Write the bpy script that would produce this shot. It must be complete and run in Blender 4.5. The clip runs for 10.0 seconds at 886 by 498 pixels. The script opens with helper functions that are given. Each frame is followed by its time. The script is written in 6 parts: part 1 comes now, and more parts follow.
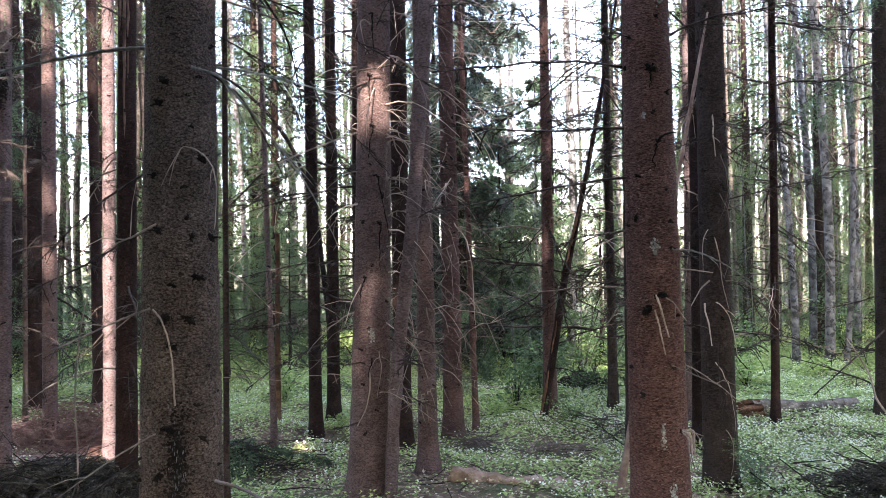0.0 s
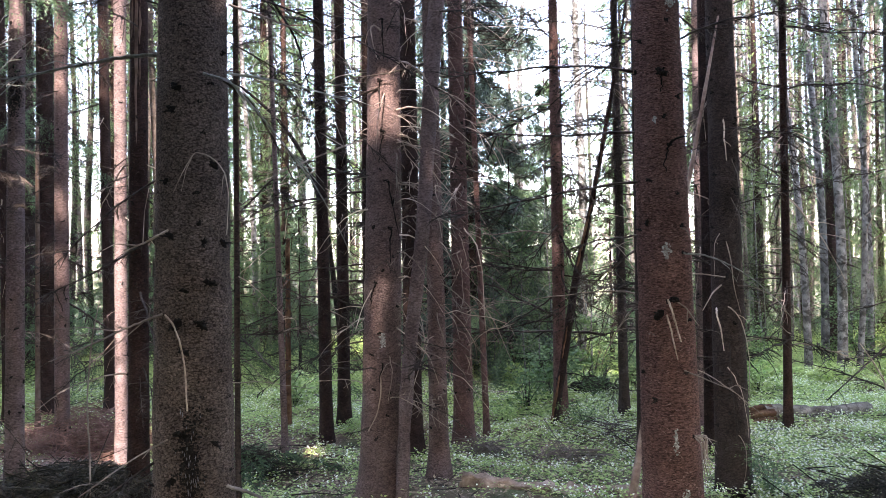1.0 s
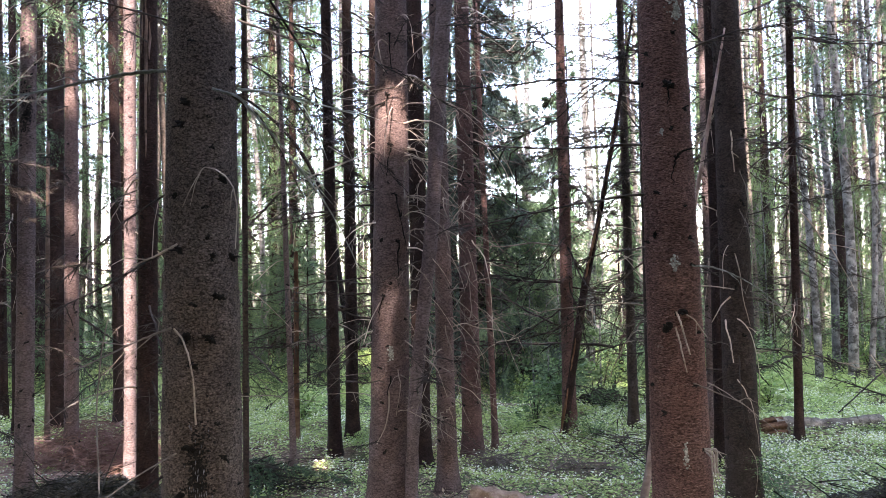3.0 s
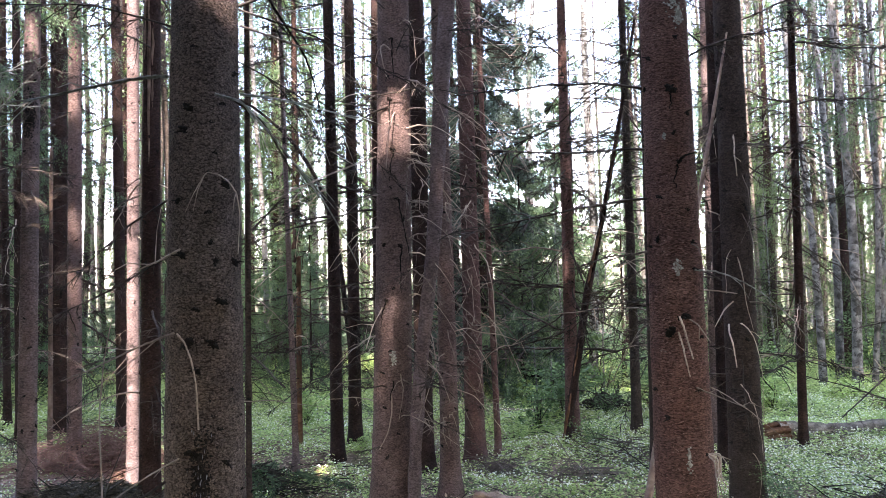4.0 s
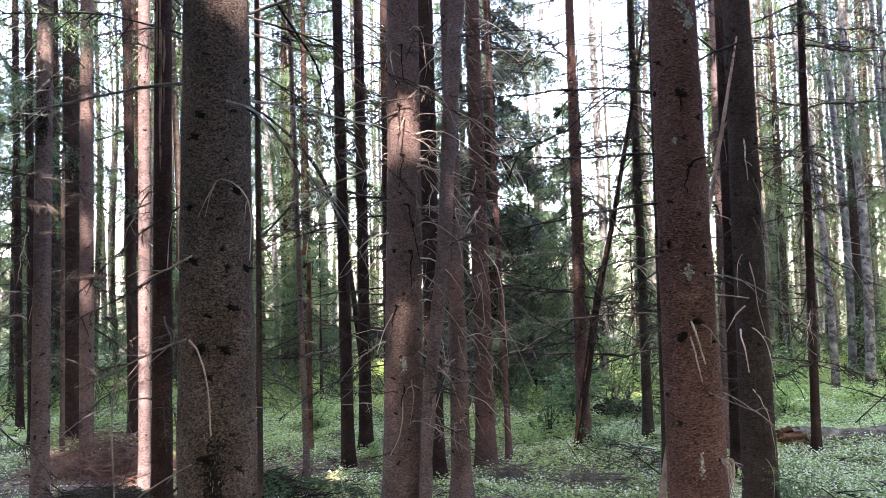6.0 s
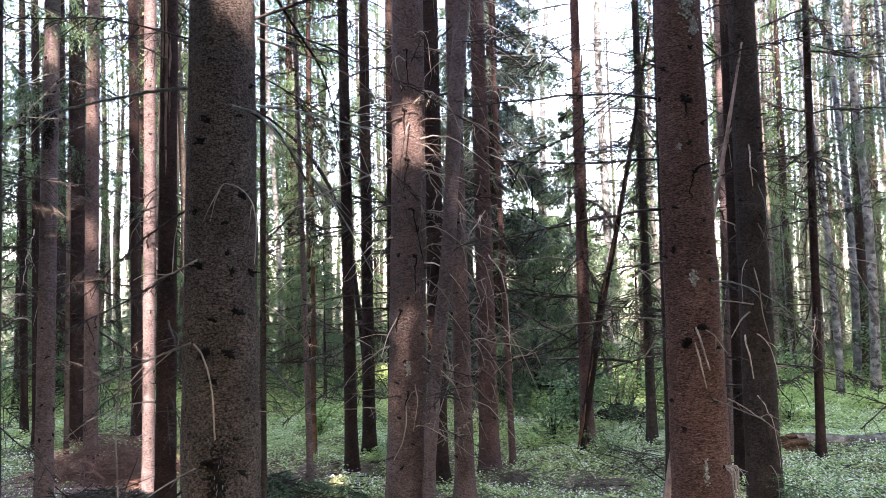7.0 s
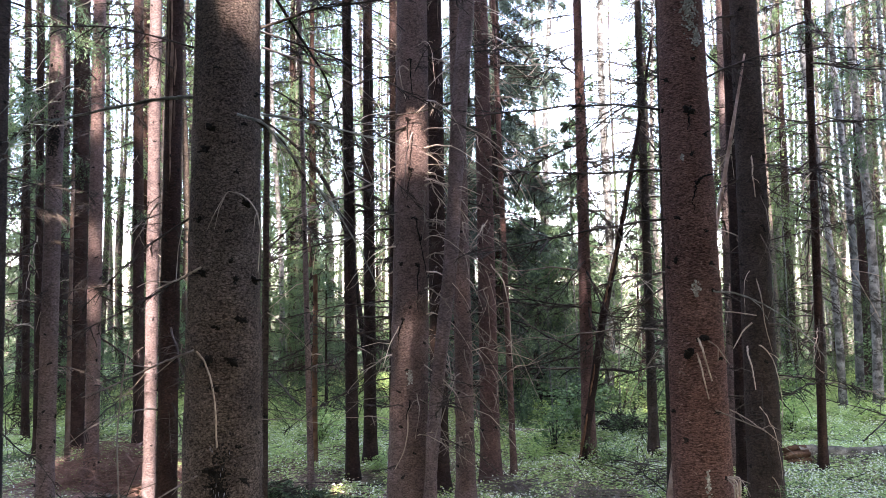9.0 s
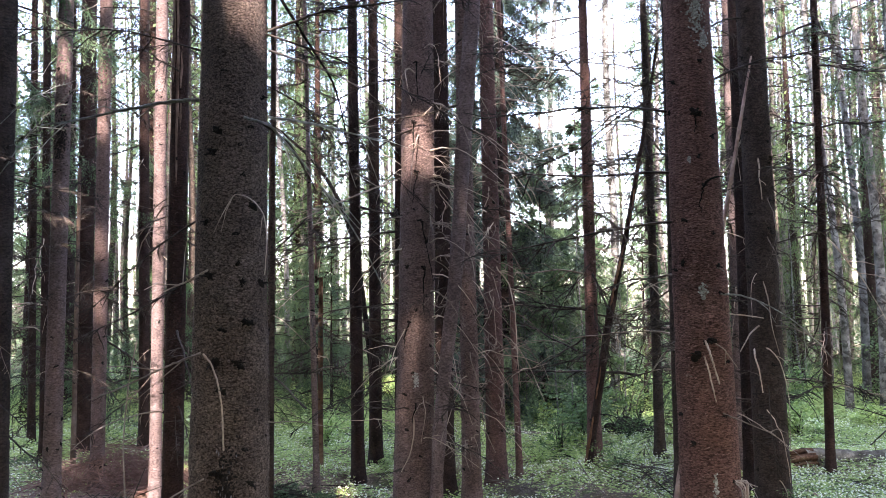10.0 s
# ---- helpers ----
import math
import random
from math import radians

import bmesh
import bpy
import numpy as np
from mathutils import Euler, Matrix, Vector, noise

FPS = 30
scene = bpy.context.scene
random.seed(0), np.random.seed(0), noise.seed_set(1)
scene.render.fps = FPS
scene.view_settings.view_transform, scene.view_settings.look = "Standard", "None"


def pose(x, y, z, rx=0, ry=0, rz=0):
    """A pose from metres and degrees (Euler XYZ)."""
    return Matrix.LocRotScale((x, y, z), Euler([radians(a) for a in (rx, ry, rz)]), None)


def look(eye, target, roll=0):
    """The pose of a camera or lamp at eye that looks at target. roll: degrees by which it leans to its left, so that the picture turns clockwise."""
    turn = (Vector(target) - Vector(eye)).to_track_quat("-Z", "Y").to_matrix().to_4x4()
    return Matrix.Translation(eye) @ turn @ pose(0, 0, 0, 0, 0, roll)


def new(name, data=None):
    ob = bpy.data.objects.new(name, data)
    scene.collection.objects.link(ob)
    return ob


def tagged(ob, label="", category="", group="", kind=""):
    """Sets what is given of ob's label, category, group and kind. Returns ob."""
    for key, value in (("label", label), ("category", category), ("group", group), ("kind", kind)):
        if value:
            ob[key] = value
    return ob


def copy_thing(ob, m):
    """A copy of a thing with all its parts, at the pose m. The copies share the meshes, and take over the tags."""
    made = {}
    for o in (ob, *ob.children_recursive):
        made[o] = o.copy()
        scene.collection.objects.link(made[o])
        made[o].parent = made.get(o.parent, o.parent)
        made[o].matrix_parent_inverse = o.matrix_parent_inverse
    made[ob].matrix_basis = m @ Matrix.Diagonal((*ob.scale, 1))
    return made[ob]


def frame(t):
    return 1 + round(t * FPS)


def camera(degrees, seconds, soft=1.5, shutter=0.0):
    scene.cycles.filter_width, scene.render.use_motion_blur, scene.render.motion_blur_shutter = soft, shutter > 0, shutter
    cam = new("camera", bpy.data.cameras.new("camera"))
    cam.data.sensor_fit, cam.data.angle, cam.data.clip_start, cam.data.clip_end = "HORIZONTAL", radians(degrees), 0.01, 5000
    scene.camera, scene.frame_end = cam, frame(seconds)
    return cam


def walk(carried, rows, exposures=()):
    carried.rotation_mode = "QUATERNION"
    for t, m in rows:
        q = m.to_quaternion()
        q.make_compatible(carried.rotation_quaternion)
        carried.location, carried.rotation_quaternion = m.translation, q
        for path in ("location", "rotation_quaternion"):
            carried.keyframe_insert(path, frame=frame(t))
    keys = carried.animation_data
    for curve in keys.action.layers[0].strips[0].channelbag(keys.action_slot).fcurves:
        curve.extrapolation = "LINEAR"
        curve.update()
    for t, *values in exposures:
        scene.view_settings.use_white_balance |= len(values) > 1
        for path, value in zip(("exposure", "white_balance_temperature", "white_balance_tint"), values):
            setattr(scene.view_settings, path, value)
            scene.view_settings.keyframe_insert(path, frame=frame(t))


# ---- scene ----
cam = camera(59.2, 10.0, 0.6)
PATH = [
    (0.0, pose(0.0, 0.0, 1.5, 90.8, 0.75, 0.0)),
    (0.5, pose(-0.0024, -0.0008, 1.5007, 90.9301, 0.8219, 0.3007)),
    (1.0, pose(-0.009, 0.0006, 1.4999, 91.1795, 0.8884, 0.6648)),
    (1.5, pose(-0.0089, -0.0021, 1.5059, 91.5588, 0.827, 0.8654)),
    (2.0, pose(-0.0085, -0.0007, 1.5017, 91.8846, 0.8639, 0.9944)),
    (2.5, pose(-0.0076, -0.0034, 1.5055, 91.9468, 0.9618, 1.1274)),
    (4.0, pose(-0.0076, -0.0043, 1.5045, 92.4186, 1.1415, 1.4484)),
    (4.5, pose(-0.0099, -0.0066, 1.5043, 92.5296, 1.1064, 1.5012)),
    (5.0, pose(-0.0099, -0.0075, 1.5051, 92.6328, 1.2278, 1.685)),
    (5.5, pose(-0.0124, -0.0065, 1.5047, 92.7266, 1.3637, 1.9324)),
    (7.0, pose(-0.0168, -0.009, 1.5092, 93.1313, 1.0961, 2.4018)),
    (7.5, pose(-0.0177, -0.013, 1.5082, 93.3706, 1.0025, 2.4349)),
    (8.0, pose(-0.0204, -0.0152, 1.5073, 93.5422, 0.8981, 2.435)),
    (8.5, pose(-0.0218, -0.0166, 1.5094, 93.6774, 0.8305, 2.4589)),
    (9.0, pose(-0.0219, -0.0176, 1.51, 93.783, 0.7219, 2.5087)),
    (9.5, pose(-0.0293, -0.0153, 1.5115, 93.8445, 0.6738, 2.6556)),
    (10.0, pose(-0.031, -0.0138, 1.5102, 93.9848, 0.7272, 2.8406)),
]
walk(cam, PATH, [(0.0, 4.18, 7300, 22), (4.0, 4.24, 7300, 22), (10.0, 4.14, 7300, 22)])

# ---- light: a bright hazy sky and a high sun behind the camera ----
SUN = Vector((0.06, -0.72, 0.70)).normalized()
world = bpy.data.worlds.new("sky")
scene.world = world
world.use_nodes = True
wn = world.node_tree
wn.nodes.clear()
sky = wn.nodes.new("ShaderNodeTexSky")
sky.sky_type = "NISHITA"
sky.sun_disc = False
sky.sun_elevation = math.asin(SUN.z)
sky.sun_rotation = math.atan2(SUN.x, SUN.y)
sky.air_density, sky.dust_density, sky.ozone_density = 1.0, 1.0, 1.2
bg = wn.nodes.new("ShaderNodeBackground")
bg.inputs["Strength"].default_value = 0.15
wo = wn.nodes.new("ShaderNodeOutputWorld")
wn.links.new(sky.outputs["Color"], bg.inputs["Color"])
wn.links.new(bg.outputs["Background"], wo.inputs["Surface"])
lamp = bpy.data.lights.new("sun", "SUN")
lamp.energy, lamp.angle, lamp.color = 2.6, radians(0.6), (1.0, 0.975, 0.955)
sun = new("sun", lamp)
sun.matrix_world = look(SUN * 50, (0, 0, 0))


# ---- materials ----
def material(name):
    m = bpy.data.materials.new(name)
    m.use_nodes = True
    m.node_tree.nodes.clear()
    return m, m.node_tree


def node(nt, kind, **values):
    n = nt.nodes.new("ShaderNode" + kind)
    for key, value in values.items():
        n.inputs[key.replace("_", " ")].default_value = value
    return n


def ramp(nt, source, *stops):
    n = nt.nodes.new("ShaderNodeValToRGB")
    e = n.color_ramp.elements
    while len(e) < len(stops):
        e.new(0.5)
    for k, (at, c) in enumerate(stops):
        e[k].position, e[k].color = at, (*c, 1) if len(c) == 3 else c
    nt.links.new(source, n.inputs["Fac"])
    return n.outputs["Color"]


def mix(nt, fac, a, b, how="MIX"):
    n = nt.nodes.new("ShaderNodeMix")
    n.data_type, n.blend_type = "RGBA", how
    for key, v in ((0, fac), (6, a), (7, b)):
        if hasattr(v, "is_output"):
            nt.links.new(v, n.inputs[key])
        else:
            n.inputs[key].default_value = v if not isinstance(v, tuple) else (*v[:3], 1)
    return n.outputs[2]


def coords(nt, sx=1.0, sy=1.0, sz=1.0):
    tc = nt.nodes.new("ShaderNodeTexCoord")
    mp = node(nt, "Mapping", Scale=(sx, sy, sz))
    info = nt.nodes.new("ShaderNodeObjectInfo")
    nt.links.new(tc.outputs["Object"], mp.inputs["Vector"])
    shift = nt.nodes.new("ShaderNodeVectorMath")
    shift.operation = "SCALE"
    shift.inputs[0].default_value = (7.0, 3.0, 11.0)
    nt.links.new(info.outputs["Random"], shift.inputs["Scale"])
    nt.links.new(shift.outputs[0], mp.inputs["Location"])
    return mp.outputs["Vector"], info.outputs["Random"]


def noise_tex(nt, vec, scale, detail=4.0, rough=0.6, distort=0.0):
    n = node(nt, "TexNoise", Scale=scale, Detail=detail, Roughness=rough, Distortion=distort)
    nt.links.new(vec, n.inputs["Vector"])
    return n.outputs["Fac"]


def finish(nt, m, colour, rough, height=None, depth=0.01, spec=0.3, strength=1.0):
    b = node(nt, "BsdfPrincipled", Roughness=rough)
    b.inputs["Specular IOR Level"].default_value = spec
    if hasattr(colour, "is_output"):
        nt.links.new(colour, b.inputs["Base Color"])
    else:
        b.inputs["Base Color"].default_value = (*colour, 1)
    if height is not None:
        bump = node(nt, "Bump", Strength=strength, Distance=depth)
        nt.links.new(height, bump.inputs["Height"])
        nt.links.new(bump.outputs["Normal"], b.inputs["Normal"])
    out = nt.nodes.new("ShaderNodeOutputMaterial")
    nt.links.new(b.outputs["BSDF"], out.inputs["Surface"])
    return m


def bark(name, dark, mid, light, lichen, wide=0.016, tall=0.009, crust=0.3, relief=0.004, flaky=0.6, spot=0.66):
    """Scaly bark: overlapping flat scales of one tone with shaded joints, soft blotches and a little crust of lichen."""
    m, nt = material(name)
    vec, rnd = coords(nt)
    cellvec, _ = coords(nt, 1 / wide, 1 / wide, 1 / tall)
    warp = node(nt, "TexNoise", Scale=75.0, Detail=5.0, Roughness=0.72)
    nt.links.new(vec, warp.inputs["Vector"])
    bend = nt.nodes.new("ShaderNodeMix")
    bend.data_type, bend.blend_type = "RGBA", "LINEAR_LIGHT"
    bend.inputs[0].default_value = 1.7
    nt.links.new(cellvec, bend.inputs[6])
    nt.links.new(warp.outputs["Color"], bend.inputs[7])
    cells = node(nt, "TexVoronoi", Scale=1.0)
    nt.links.new(bend.outputs[2], cells.inputs["Vector"])
    grain = noise_tex(nt, vec, 330.0, 4.0, 0.7)
    blotch = noise_tex(nt, vec, 5.0, 6.0, 0.65)
    streak = noise_tex(nt, vec, 26.0, 5.0, 0.65)
    base = ramp(nt, blotch, (0.3, dark), (0.5, mid), (0.72, light))
    sep = nt.nodes.new("ShaderNodeSeparateColor")
    nt.links.new(cells.outputs["Color"], sep.inputs["Color"])
    base = mix(nt, flaky, base, ramp(nt, sep.outputs["Red"], (0.0, (0.66, 0.66, 0.66)), (0.75, (1.02, 1.02, 1.02)), (1.0, (1.42, 1.40, 1.39))), "MULTIPLY")
    joint = ramp(nt, cells.outputs["Distance"], (0.28, (1, 1, 1)), (0.72, (0, 0, 0)))
    base = mix(nt, flaky, base, ramp(nt, joint, (0.0, (0.26, 0.24, 0.23)), (0.6, (1.0, 1.0, 1.0)), (1.0, (1.12, 1.12, 1.12))), "MULTIPLY")
    base = mix(nt, 0.6, base, ramp(nt, grain, (0.32, (0.68, 0.68, 0.68)), (0.68, (1.35, 1.34, 1.33))), "MULTIPLY")
    base = mix(nt, 0.5, base, ramp(nt, streak, (0.35, (0.72, 0.72, 0.72)), (0.65, (1.25, 1.25, 1.25))), "MULTIPLY")
    spots = ramp(nt, noise_tex(nt, vec, 11.0, 5.0, 0.65), (spot, (0, 0, 0)), (spot + 0.06, (crust, crust, crust)))
    base = mix(nt, spots, base, lichen)
    # trees differ a little in hue
    hue = ramp(nt, rnd, (0.0, (0.88, 0.91, 0.95)), (0.5, (1.0, 1.0, 1.0)), (1.0, (1.12, 1.02, 0.96)))
    base = mix(nt, 1.0, base, hue, "MULTIPLY")
    rise = mix(nt, 0.22, joint, grain)
    rise = mix(nt, 0.3, rise, streak)
    return finish(nt, m, base, 0.9, rise, relief, 0.08, 1.0)


BARK_GREY = bark("bark_flaky_grey_brown", (0.080, 0.058, 0.048), (0.118, 0.087, 0.072), (0.168, 0.128, 0.108), (0.22, 0.185, 0.165), 0.0105, 0.0062, 0.3, 0.005, 0.85)
# grey-brown bark taken darker, so that its colour holds part of the shade
BARK_DARKENED = bark("bark_grey_brown_darkened", (0.030, 0.022, 0.019), (0.046, 0.034, 0.029), (0.072, 0.055, 0.048), (0.13, 0.115, 0.10), 0.014, 0.009, 0.3, 0.004, 0.5)
BARK_RED = bark("bark_red_brown", (0.092, 0.048, 0.039), (0.132, 0.070, 0.057), (0.180, 0.102, 0.084), (0.34, 0.29, 0.26), 0.015, 0.0058, 0.35, 0.0045, 0.7)
BARK_PINK = bark("bark_rosy_brown", (0.098, 0.068, 0.063), (0.140, 0.101, 0.095), (0.19, 0.144, 0.137), (0.22, 0.20, 0.18), 0.014, 0.007, 0.25, 0.004, 0.55)
BARK_ROUGH = bark("bark_rough_rosy_brown", (0.080, 0.056, 0.051), (0.120, 0.086, 0.079), (0.172, 0.128, 0.120), (0.24, 0.21, 0.19), 0.012, 0.006, 0.3, 0.006, 0.62)
BARK_RUSSET = bark("bark_russet_brown", (0.078, 0.043, 0.037), (0.118, 0.067, 0.058), (0.165, 0.101, 0.088), (0.20, 0.17, 0.15), 0.014, 0.008, 0.25, 0.004, 0.5)
# spruce bark with shade put into the colour, far darker than its rosy copies
BARK_SHADED = bark("bark_brown_shaded", (0.019, 0.0118, 0.0103), (0.031, 0.0195, 0.017), (0.050, 0.033, 0.029), (0.10, 0.09, 0.08), 0.014, 0.009, 0.25, 0.004, 0.5)
BARK_ASPEN = bark("bark_silver_grey", (0.075, 0.074, 0.069), (0.155, 0.154, 0.147), (0.25, 0.248, 0.238), (0.030, 0.029, 0.025), 0.05, 0.06, 0.85, 0.006, 0.5, 0.53)
BARK_FAR = bark("bark_pale_grey_brown", (0.060, 0.050, 0.044), (0.105, 0.090, 0.080), (0.17, 0.15, 0.135), (0.035, 0.032, 0.028), 0.03, 0.03, 0.8, 0.004, 0.45, 0.55)
BARK_DUSK = bark("bark_dull_grey_brown", (0.026, 0.022, 0.019), (0.044, 0.037, 0.032), (0.072, 0.062, 0.054), (0.12, 0.115, 0.10), 0.03, 0.03, 0.5, 0.004, 0.45, 0.6)
BARK_LOG = bark("bark_weathered_mottled", (0.07, 0.060, 0.050), (0.19, 0.172, 0.145), (0.34, 0.315, 0.275), (0.44, 0.44, 0.39), 0.05, 0.03, 0.7, 0.010, 0.6)


def plain(name, a, b, c, scale, rough=0.85, depth=0.004, stretch=1.0, spec=0.08):
    m, nt = material(name)
    vec, rnd = coords(nt, stretch, 1, 1)
    n = noise_tex(nt, vec, scale, 5.0, 0.65)
    fine = noise_tex(nt, vec, scale * 6, 3.0, 0.7)
    col = ramp(nt, n, (0.28, a), (0.5, b), (0.75, c))
    col = mix(nt, 0.5, col, ramp(nt, fine, (0.3, (0.6, 0.6, 0.6)), (0.7, (1.3, 1.3, 1.3))), "MULTIPLY")
    col = mix(nt, 1.0, col, ramp(nt, rnd, (0.0, (0.75, 0.75, 0.75)), (1.0, (1.25, 1.22, 1.2))), "MULTIPLY")
    return finish(nt, m, col, rough, fine, depth, spec)


TWIG = plain("dead_twig_wood", (0.014, 0.0108, 0.0092), (0.034, 0.027, 0.023), (0.10, 0.084, 0.072), 9)
TWIG_PALE = plain("pale_bare_twig", (0.115, 0.087, 0.069), (0.225, 0.18, 0.146), (0.36, 0.30, 0.25), 9)
TWIG_BARE = plain("pale_barkless_twig", (0.19, 0.142, 0.108), (0.36, 0.285, 0.225), (0.52, 0.43, 0.345), 9)
TWIG_DRY = plain("dry_brown_twig", (0.07, 0.054, 0.045), (0.145, 0.118, 0.10), (0.27, 0.23, 0.20), 9)
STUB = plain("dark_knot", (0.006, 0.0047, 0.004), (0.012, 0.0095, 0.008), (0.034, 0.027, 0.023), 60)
DEADWOOD = plain("bare_weathered_wood", (0.05, 0.033, 0.025), (0.12, 0.082, 0.063), (0.21, 0.157, 0.127), 6, 0.85, 0.01)
POLE = plain("pale_rosy_bare_wood", (0.10, 0.064, 0.052), (0.22, 0.152, 0.125), (0.36, 0.275, 0.235), 8, 0.8, 0.006)
TAN = plain("dry_tan_wood", (0.11, 0.075, 0.055), (0.26, 0.185, 0.138), (0.44, 0.34, 0.265), 11, 0.85, 0.008)
LICHENED = plain("lichen_covered_twig", (0.06, 0.06, 0.05), (0.15, 0.155, 0.135), (0.30, 0.305, 0.275), 30, 0.95, 0.01)
ROTTEN = plain("rotten_orange_wood", (0.04, 0.022, 0.014), (0.125, 0.066, 0.040), (0.29, 0.175, 0.112), 7, 0.9, 0.02)
SLASH = plain("dry_rusty_brush", (0.09, 0.052, 0.042), (0.24, 0.14, 0.11), (0.42, 0.28, 0.235), 8)
SLASH_GREY = plain("dry_grey_brown_brush", (0.04, 0.03, 0.025), (0.10, 0.078, 0.064), (0.20, 0.165, 0.14), 8)
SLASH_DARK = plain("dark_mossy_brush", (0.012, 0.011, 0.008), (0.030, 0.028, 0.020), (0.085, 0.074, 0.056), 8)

RESIN = plain("dark_resin", (0.009, 0.007, 0.0065), (0.019, 0.015, 0.014), (0.045, 0.038, 0.036), 60, 0.6, 0.004)
RESIN_RUN = plain("pale_resin_run", (0.10, 0.10, 0.115), (0.20, 0.20, 0.225), (0.34, 0.34, 0.37), 60, 0.6, 0.003)
# near-black brown that stands for the shade in the hollow under a spruce
HOLLOW_SHADE = plain("hollow_shade", (0.010, 0.008, 0.006), (0.022, 0.017, 0.013), (0.05, 0.04, 0.03), 9, 0.95, 0.02)


def leafy(name, a, b, c, through_part=0.35, rough=0.55):
    """Leaves: the hue changes from leaf to leaf, and part of the light goes through."""
    m, nt = material(name)
    geo = nt.nodes.new("ShaderNodeNewGeometry")
    info = nt.nodes.new("ShaderNodeObjectInfo")
    col = ramp(nt, geo.outputs["Random Per Island"], (0.0, a), (0.5, b), (1.0, c))
    col = mix(nt, 1.0, col, ramp(nt, info.outputs["Random"], (0.0, (0.8, 0.85, 0.8)), (1.0, (1.2, 1.12, 1.05))), "MULTIPLY")
    p = node(nt, "BsdfPrincipled", Roughness=rough)
    p.inputs["Specular IOR Level"].default_value = 0.4
    nt.links.new(col, p.inputs["Base Color"])
    tr = nt.nodes.new("ShaderNodeBsdfTranslucent")
    nt.links.new(mix(nt, 1.0, col, (1.15, 1.25, 0.8), "MULTIPLY"), tr.inputs["Color"])
    sh = nt.nodes.new("ShaderNodeMixShader")
    sh.inputs[0].default_value = through_part
    nt.links.new(p.outputs[0], sh.inputs[1])
    nt.links.new(tr.outputs[0], sh.inputs[2])
    out = nt.nodes.new("ShaderNodeOutputMaterial")
    nt.links.new(sh.outputs[0], out.inputs["Surface"])
    return m


NEEDLES = leafy("spruce_needles", (0.020, 0.042, 0.026), (0.060, 0.108, 0.060), (0.125, 0.190, 0.102), 0.3)
# darkened copy of the needles: a backlit silhouette put into the colour
NEEDLES_SILHOUETTE = leafy("silhouette_spruce_needles", (0.010, 0.022, 0.017), (0.026, 0.048, 0.035), (0.056, 0.094, 0.066), 0.12)
NEEDLES_FAR = leafy("far_spruce_needles", (0.026, 0.052, 0.026), (0.060, 0.105, 0.048), (0.115, 0.170, 0.078), 0.38)
NEEDLES_YOUNG = leafy("young_spruce_needles", (0.03, 0.065, 0.032), (0.05, 0.10, 0.045), (0.08, 0.14, 0.06), 0.2)
LEAVES = leafy("spring_leaves", (0.040, 0.072, 0.027), (0.066, 0.108, 0.042), (0.105, 0.152, 0.066), 0.28)
LEAVES_LOW = leafy("undergrowth_leaves", (0.044, 0.090, 0.032), (0.074, 0.140, 0.050), (0.12, 0.198, 0.078), 0.26)
# herb leaves coloured lighter than real foliage, making up for light missing on the ground
CARPET_BRIGHTENED = leafy("woodland_herb_leaves_brightened", (0.135, 0.222, 0.069), (0.27, 0.378, 0.132), (0.42, 0.515, 0.235), 0.34, 0.45)
PETALS = leafy("white_petals", (0.68, 0.70, 0.70), (0.78, 0.80, 0.78), (0.85, 0.85, 0.82), 0.3)
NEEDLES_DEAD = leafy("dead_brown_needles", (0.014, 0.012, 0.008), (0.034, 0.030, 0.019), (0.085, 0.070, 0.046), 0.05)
LITTER_RUST = leafy("rusty_litter", (0.10, 0.052, 0.038), (0.20, 0.11, 0.082), (0.34, 0.21, 0.165), 0.05)
LITTER = leafy("fallen_needles_and_leaves", (0.11, 0.068, 0.044), (0.26, 0.175, 0.118), (0.46, 0.34, 0.24), 0.05)


def flake_material(name, a, b, c):
    """Single bark scales: the tone changes from scale to scale."""
    m, nt = material(name)
    geo = nt.nodes.new("ShaderNodeNewGeometry")
    vec, rnd = coords(nt)
    col = ramp(nt, geo.outputs["Random Per Island"], (0.0, a), (0.6, b), (1.0, c))
    fine = noise_tex(nt, vec, 300.0, 3.0, 0.7)
    col = mix(nt, 0.6, col, ramp(nt, fine, (0.3, (0.6, 0.6, 0.6)), (0.7, (1.35, 1.35, 1.35))), "MULTIPLY")
    return finish(nt, m, col, 0.85, fine, 0.002, 0.1)


SCALES_GREY = flake_material("bark_scales_grey", (0.052, 0.038, 0.032), (0.082, 0.061, 0.051), (0.145, 0.112, 0.095))
SCALES_RED = flake_material("bark_scales_red", (0.098, 0.054, 0.045), (0.134, 0.074, 0.062), (0.20, 0.125, 0.106))
SCALES_PINK = flake_material("bark_scales_rosy", (0.105, 0.072, 0.066), (0.132, 0.092, 0.084), (0.175, 0.130, 0.121))
LICHEN = flake_material("pale_lichen", (0.16, 0.16, 0.14), (0.27, 0.27, 0.24), (0.42, 0.42, 0.38))
# scales darkened along with the shaded bark colour
SCALES_SHADED = flake_material("bark_scales_brown_shaded", (0.020, 0.013, 0.0112), (0.032, 0.021, 0.018), (0.056, 0.039, 0.034))


